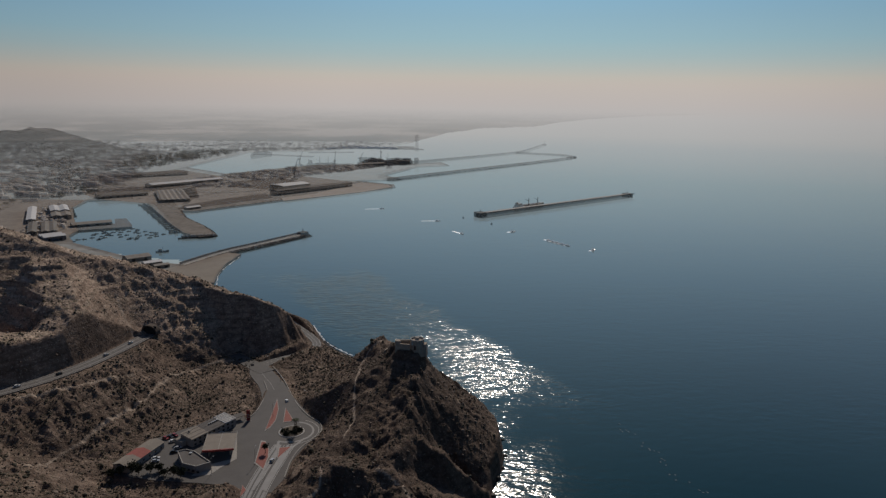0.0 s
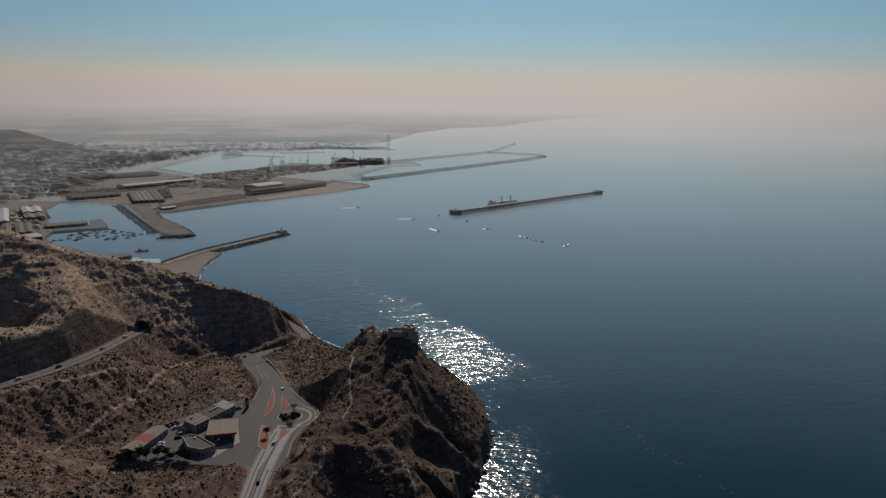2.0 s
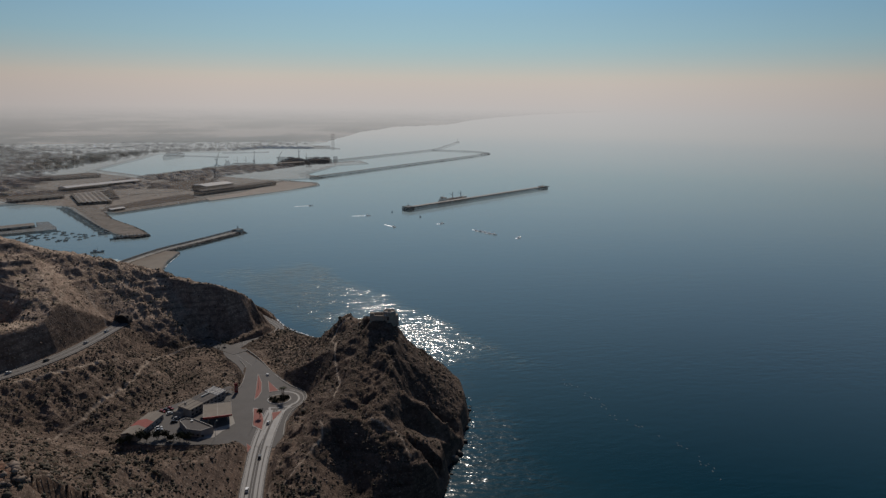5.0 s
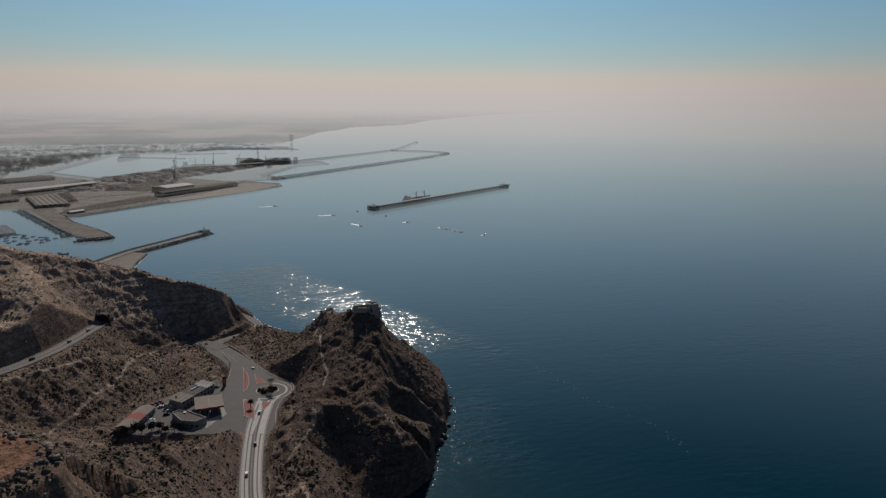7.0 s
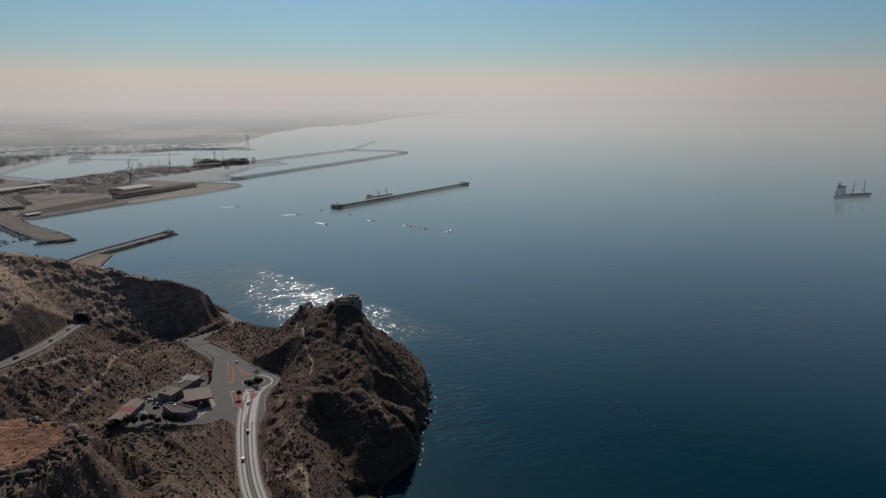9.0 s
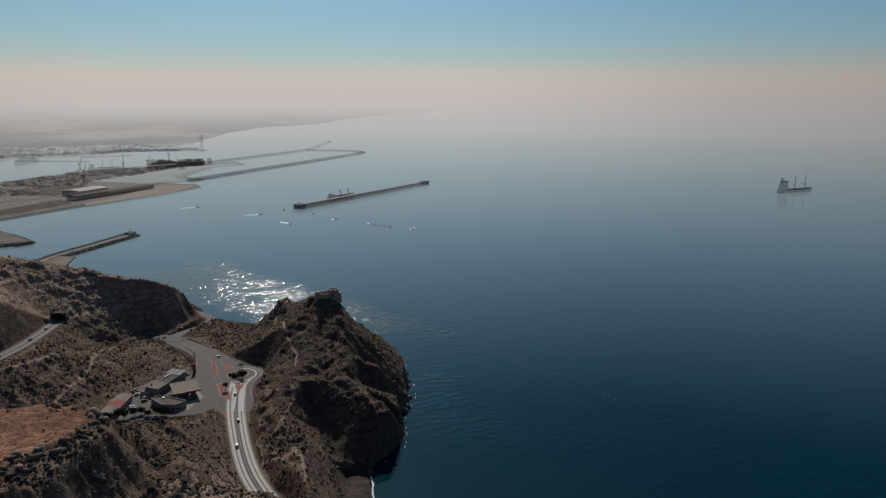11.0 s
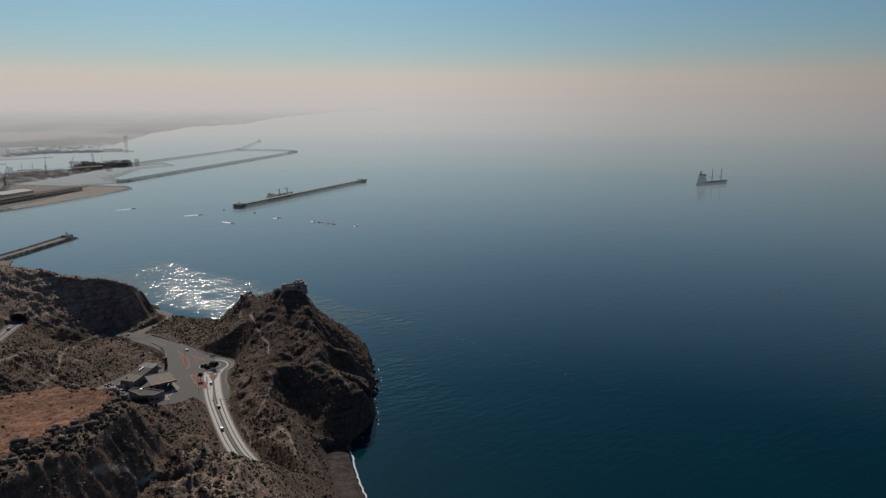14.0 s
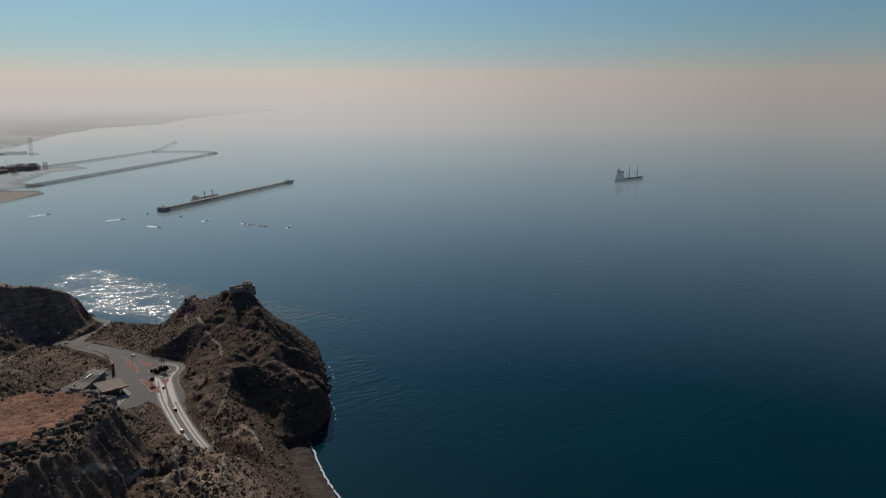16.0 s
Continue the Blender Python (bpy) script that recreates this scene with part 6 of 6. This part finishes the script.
x, y, g = scatter(TOWN, 4200, 21)
keep = g.random(len(x)) < np.clip(0.3 + 2.2 * fractal(x, y, 260, 3, 300), 0.05, 1) * np.clip(1.6 - np.hypot(x, y) / 3600, 0.3, 1)
x, y = x[keep], y[keep]
blobs("town_trees", x, y, np.full(len(x), 2.5), g.uniform(4, 9, len(x)), TREES_FAR, "dark belts of trees between the houses", "trees", 22, 0.7)
x, y, g = scatter([(-900, 2150), (-790, 2260), (-740, 2650), (-680, 3060), (-440, 3130), (-520, 3260), (-900, 3000), (-980, 2500)], 380, 23)
blobs("park_trees", x, y, np.full(len(x), 2.5), g.uniform(6, 12, len(x)), TREES_FAR, "long dark park along the inner basin", "trees", 24, 0.9)

# dark hill that stands out of the town
bx, by = np.meshgrid(np.linspace(-460, 460, 60), np.linspace(-380, 380, 50), indexing="ij")
hz = 100 * np.exp(-(bx / 300) ** 2 - (by / 190) ** 2) * (1 + 0.25 * fractal(bx, by, 160, 4, 400)) + 12 * fractal(bx, by, 60, 3, 410) * np.exp(-(bx / 300) ** 2 - (by / 250) ** 2) - 4
hill = grid_sheet("town_hill", np.linspace(-460, 460, 60), np.linspace(-380, 380, 50), hz, surface("dark_hill", (0.03, 0.027, 0.023), (0.085, 0.073, 0.06), 60, 0.95, 0, 12, far=True))
hill.location = (-1420, 2700, 0)
tagged(hill, "dark rounded hill in the town", "hill", kind="structure")


# ---------- scrub, boulders and foam ----------
SADDLE = [(-48, 565), (-30, 500), (-4, 445), (20, 440), (22, 520), (0, 592), (-28, 600)]
VALLEY = [(-200, 400), (-60, 460), (-62, 530), (-90, 560), (-140, 545), (-160, 490), (-250, 400)]
def on_land(count, x0, x1, y0, y1, seed):
    g = np.random.default_rng(seed)
    x, y = g.uniform(x0, x1, count), g.uniform(y0, y1, count)
    fx, fy = np.clip(np.interp(x, xs, np.arange(len(xs))), 0, len(xs) - 2), np.clip(np.interp(y, ys, np.arange(len(ys))), 0, len(ys) - 2)
    i, j = fx.astype(int), fy.astype(int)
    z = gz[i, j]
    slope = np.hypot(gz[i + 1, j] - z, gz[i, j + 1] - z) / STEP
    u, v = fx - i, fy - j
    z = gz[i, j] * (1 - u) * (1 - v) + gz[i + 1, j] * u * (1 - v) + gz[i, j + 1] * (1 - u) * v + gz[i + 1, j + 1] * u * v
    clear = (shore[i, j] > 5) & (inside(x, y, YARD) < -1.5) & (bare[i, j] < 0.3) & (z > 4)
    for line in (ROAD_SOUTH, ROAD_NORTH, ROAD_UPPER):
        d, (_, w), _ = along(x, y, line)
        clear &= d > w + 1.2
    clear &= np.hypot(x - 46, y - 455) > 12
    return x, y, z, slope, plateau[i, j], clear, g


x, y, z, slope, red, ok, g = on_land(130000, -330, 100, 110, 680, 31)
want = np.clip(0.30 + 1.3 * fractal(x, y, 30, 3, 500) + 0.1 * (y < 310) + 0.3 * (inside(x, y, VALLEY) > 0) + 0.5 * (inside(x, y, SADDLE) > 0), 0.03, 1) * np.clip(1.7 - slope, 0.03, 1) * np.where(red > 0.3, 0.05, 1) * (1 - 0.75 * np.clip(1.6 - 1.6 * np.hypot((x + 280) / 190, (y - 560) / 130), 0, 1))
ok &= g.random(len(x)) < want
x, y, z = x[ok], y[ok], z[ok]
blobs("scrub", x, y, z, g.gamma(2.0, 0.15, len(x)) + 0.14, SCRUB, "scattered low dry scrub on the rocky slopes", "scrub", 32, 0.8)
x, y, z, slope, red, ok, g = on_land(46000, -200, 40, 110, 330, 35)
want = np.clip(0.2 + 1.2 * fractal(x, y, 16, 3, 560), 0.02, 0.9) * np.clip(1.7 - slope, 0.05, 1) * np.where(red > 0.3, 0.04, 1)
ok &= g.random(len(x)) < want
x, y, z = x[ok], y[ok], z[ok]
blobs("near_scrub", x, y, z, g.gamma(2.0, 0.19, len(x)) + 0.17, SCRUB, "dense small dark scrub over pale stony soil", "scrub", 36, 0.85)
x, y, z, slope, red, ok, g = on_land(60000, -330, 100, 110, 680, 41)
want = np.clip(0.06 + 0.6 * fractal(x, y, 24, 3, 520) + 0.25 * (slope > 0.7) + 0.3 * (slope > 0.8) * (y < 320), 0.01, 1) * np.where(red > 0.3, 0.2, 1)
ok &= g.random(len(x)) < want
x, y, z = x[ok], y[ok], z[ok]
blobs("boulders", x, y, z, g.gamma(2.0, 0.16, len(x)) + 0.18, BOULDER, "loose pale and brown boulders on the slopes", "rocks", 42, 0.7)
# large blocks that break off along the rim of the plateau
rim_pts = curve_through([(*q, 0) for q in PLATEAU[2:9]], 0.8)
g = np.random.default_rng(47)
bx, by = rim_pts[:, 0] + g.normal(1.0, 2.2, len(rim_pts)), rim_pts[:, 1] + g.normal(-0.5, 2.2, len(rim_pts))
bz = np.array([gz[int(np.interp(u, xs, np.arange(len(xs)))), int(np.interp(v, ys, np.arange(len(ys))))] for u, v in zip(bx, by)])
blobs("rim_blocks", bx, by, bz - 0.2, g.gamma(2.0, 0.42, len(bx)) + 0.3, BOULDER, "large loose blocks along the plateau rim", "rocks", 48, 0.75)
# rocks at the waterline of the headland
pts = curve_through([(*p, 0) for p in COAST[6:25]], 1.5)
g = np.random.default_rng(55)
px = pts[:, 0] + g.normal(-1.5, 1.6, len(pts))
py = pts[:, 1] + g.normal(0, 1.6, len(pts))
blobs("shore_rocks", px, py, np.full(len(px), -0.4), g.gamma(1.6, 0.5, len(px)) + 0.3, WET_ROCK, "dark wet rocks along the foot of the headland", "rocks", 56, 0.6)


def riprap(stops, off, count, seed, label):
    pts = curve_through([(x, y, 0) for x, y in stops], 3)
    g = np.random.default_rng(seed)
    k = g.integers(0, len(pts) - 1, count)
    t = pts[k + 1] - pts[k]
    t /= np.linalg.norm(t, axis=1)[:, None]
    s = off + g.normal(0, 2.0, count)
    x, y = pts[k, 0] + t[:, 1] * s, pts[k, 1] - t[:, 0] * s
    blobs("armour_rocks", x, y, np.clip(2.0 - np.abs(s - off * 0.7) * 0.6, -0.5, 1.6), g.uniform(0.9, 1.9, count), ARMOUR, label, "rocks", seed + 1, 0.7)


riprap([(-255, 925), (-226, 1000), (-185, 1065), (-132, 1146)], 9.5, 500, 61, "dark armour rocks along the jetty")
riprap([(-40, 1962), (574, 2745), (684, 2920)], 10, 700, 63, "dark armour rocks along the outer breakwater")
riprap([(-408, 1372), (-373, 1295), (-308, 1200), (-271, 1131)], 2, 260, 65, "dark armour rocks along the pier")


def foam_line(stops, width, seed, label, dashes=0.0, spread=0.0):
    pts = curve_through([(x, y, 0) for x, y in stops], 1.2)
    g = np.random.default_rng(seed)
    t = np.gradient(pts[:, :2], axis=0)
    t /= np.linalg.norm(t, axis=1)[:, None]
    verts, faces = [], []
    wob = fractal(np.arange(len(pts)) * 1.0, np.full(len(pts), seed * 1.0), 6, 3, seed)
    for i in range(len(pts) - 1):
        if g.random() < dashes:
            continue
        sh = g.normal(0, spread) if spread else 0
        k = len(verts)
        for j in (i, i + 1):
            n = np.array((t[j, 1], -t[j, 0]))
            c = pts[j, :2] + n * (sh + wob[j] * width)
            w = width * (0.5 + 0.9 * abs(wob[j])) * (0.4 if spread else 1)
            verts += [(*(c - n * w / 2), 0.12), (*(c + n * w / 2), 0.12)]
        faces.append((k, k + 1, k + 3, k + 2))
    return tagged(mesh_object("surf" if not spread else "foam_streak", verts, faces, FOAM if not spread else FOAM_THIN), label, "foam", kind="stuff")


foam_line([(36.5, 312), (39.5, 304), (35.6, 283), (31, 250), (30, 200)], 1.5, 71, "white surf line along the small beach", 0.05)
foam_line([(29, 583), (6, 601), (-17, 624), (-33, 648), (-50, 690)], 1.6, 72, "white surf line in the bay behind the rock", 0.12)
foam_line([(49, 316), (69, 334), (82, 375), (95, 394), (105, 431), (108, 464), (94, 502)], 0.7, 73, "broken surf round the foot of the headland", 0.88)
foam_line([(-184, 834), (-198, 900), (-196, 985)], 1.4, 76, "thin surf line along the beach by the jetty", 0.3)
foam_line([(186, 486), (197, 440), (203, 415), (221, 384), (229, 350), (227, 334)], 2.2, 74, "faint streak of foam drifting on the water", 0.72, 2.0)
foam_line([(560, 420), (640, 440), (690, 460), (775, 503)], 2.6, 75, "faint far streak of foam on the water", 0.8, 2.5)
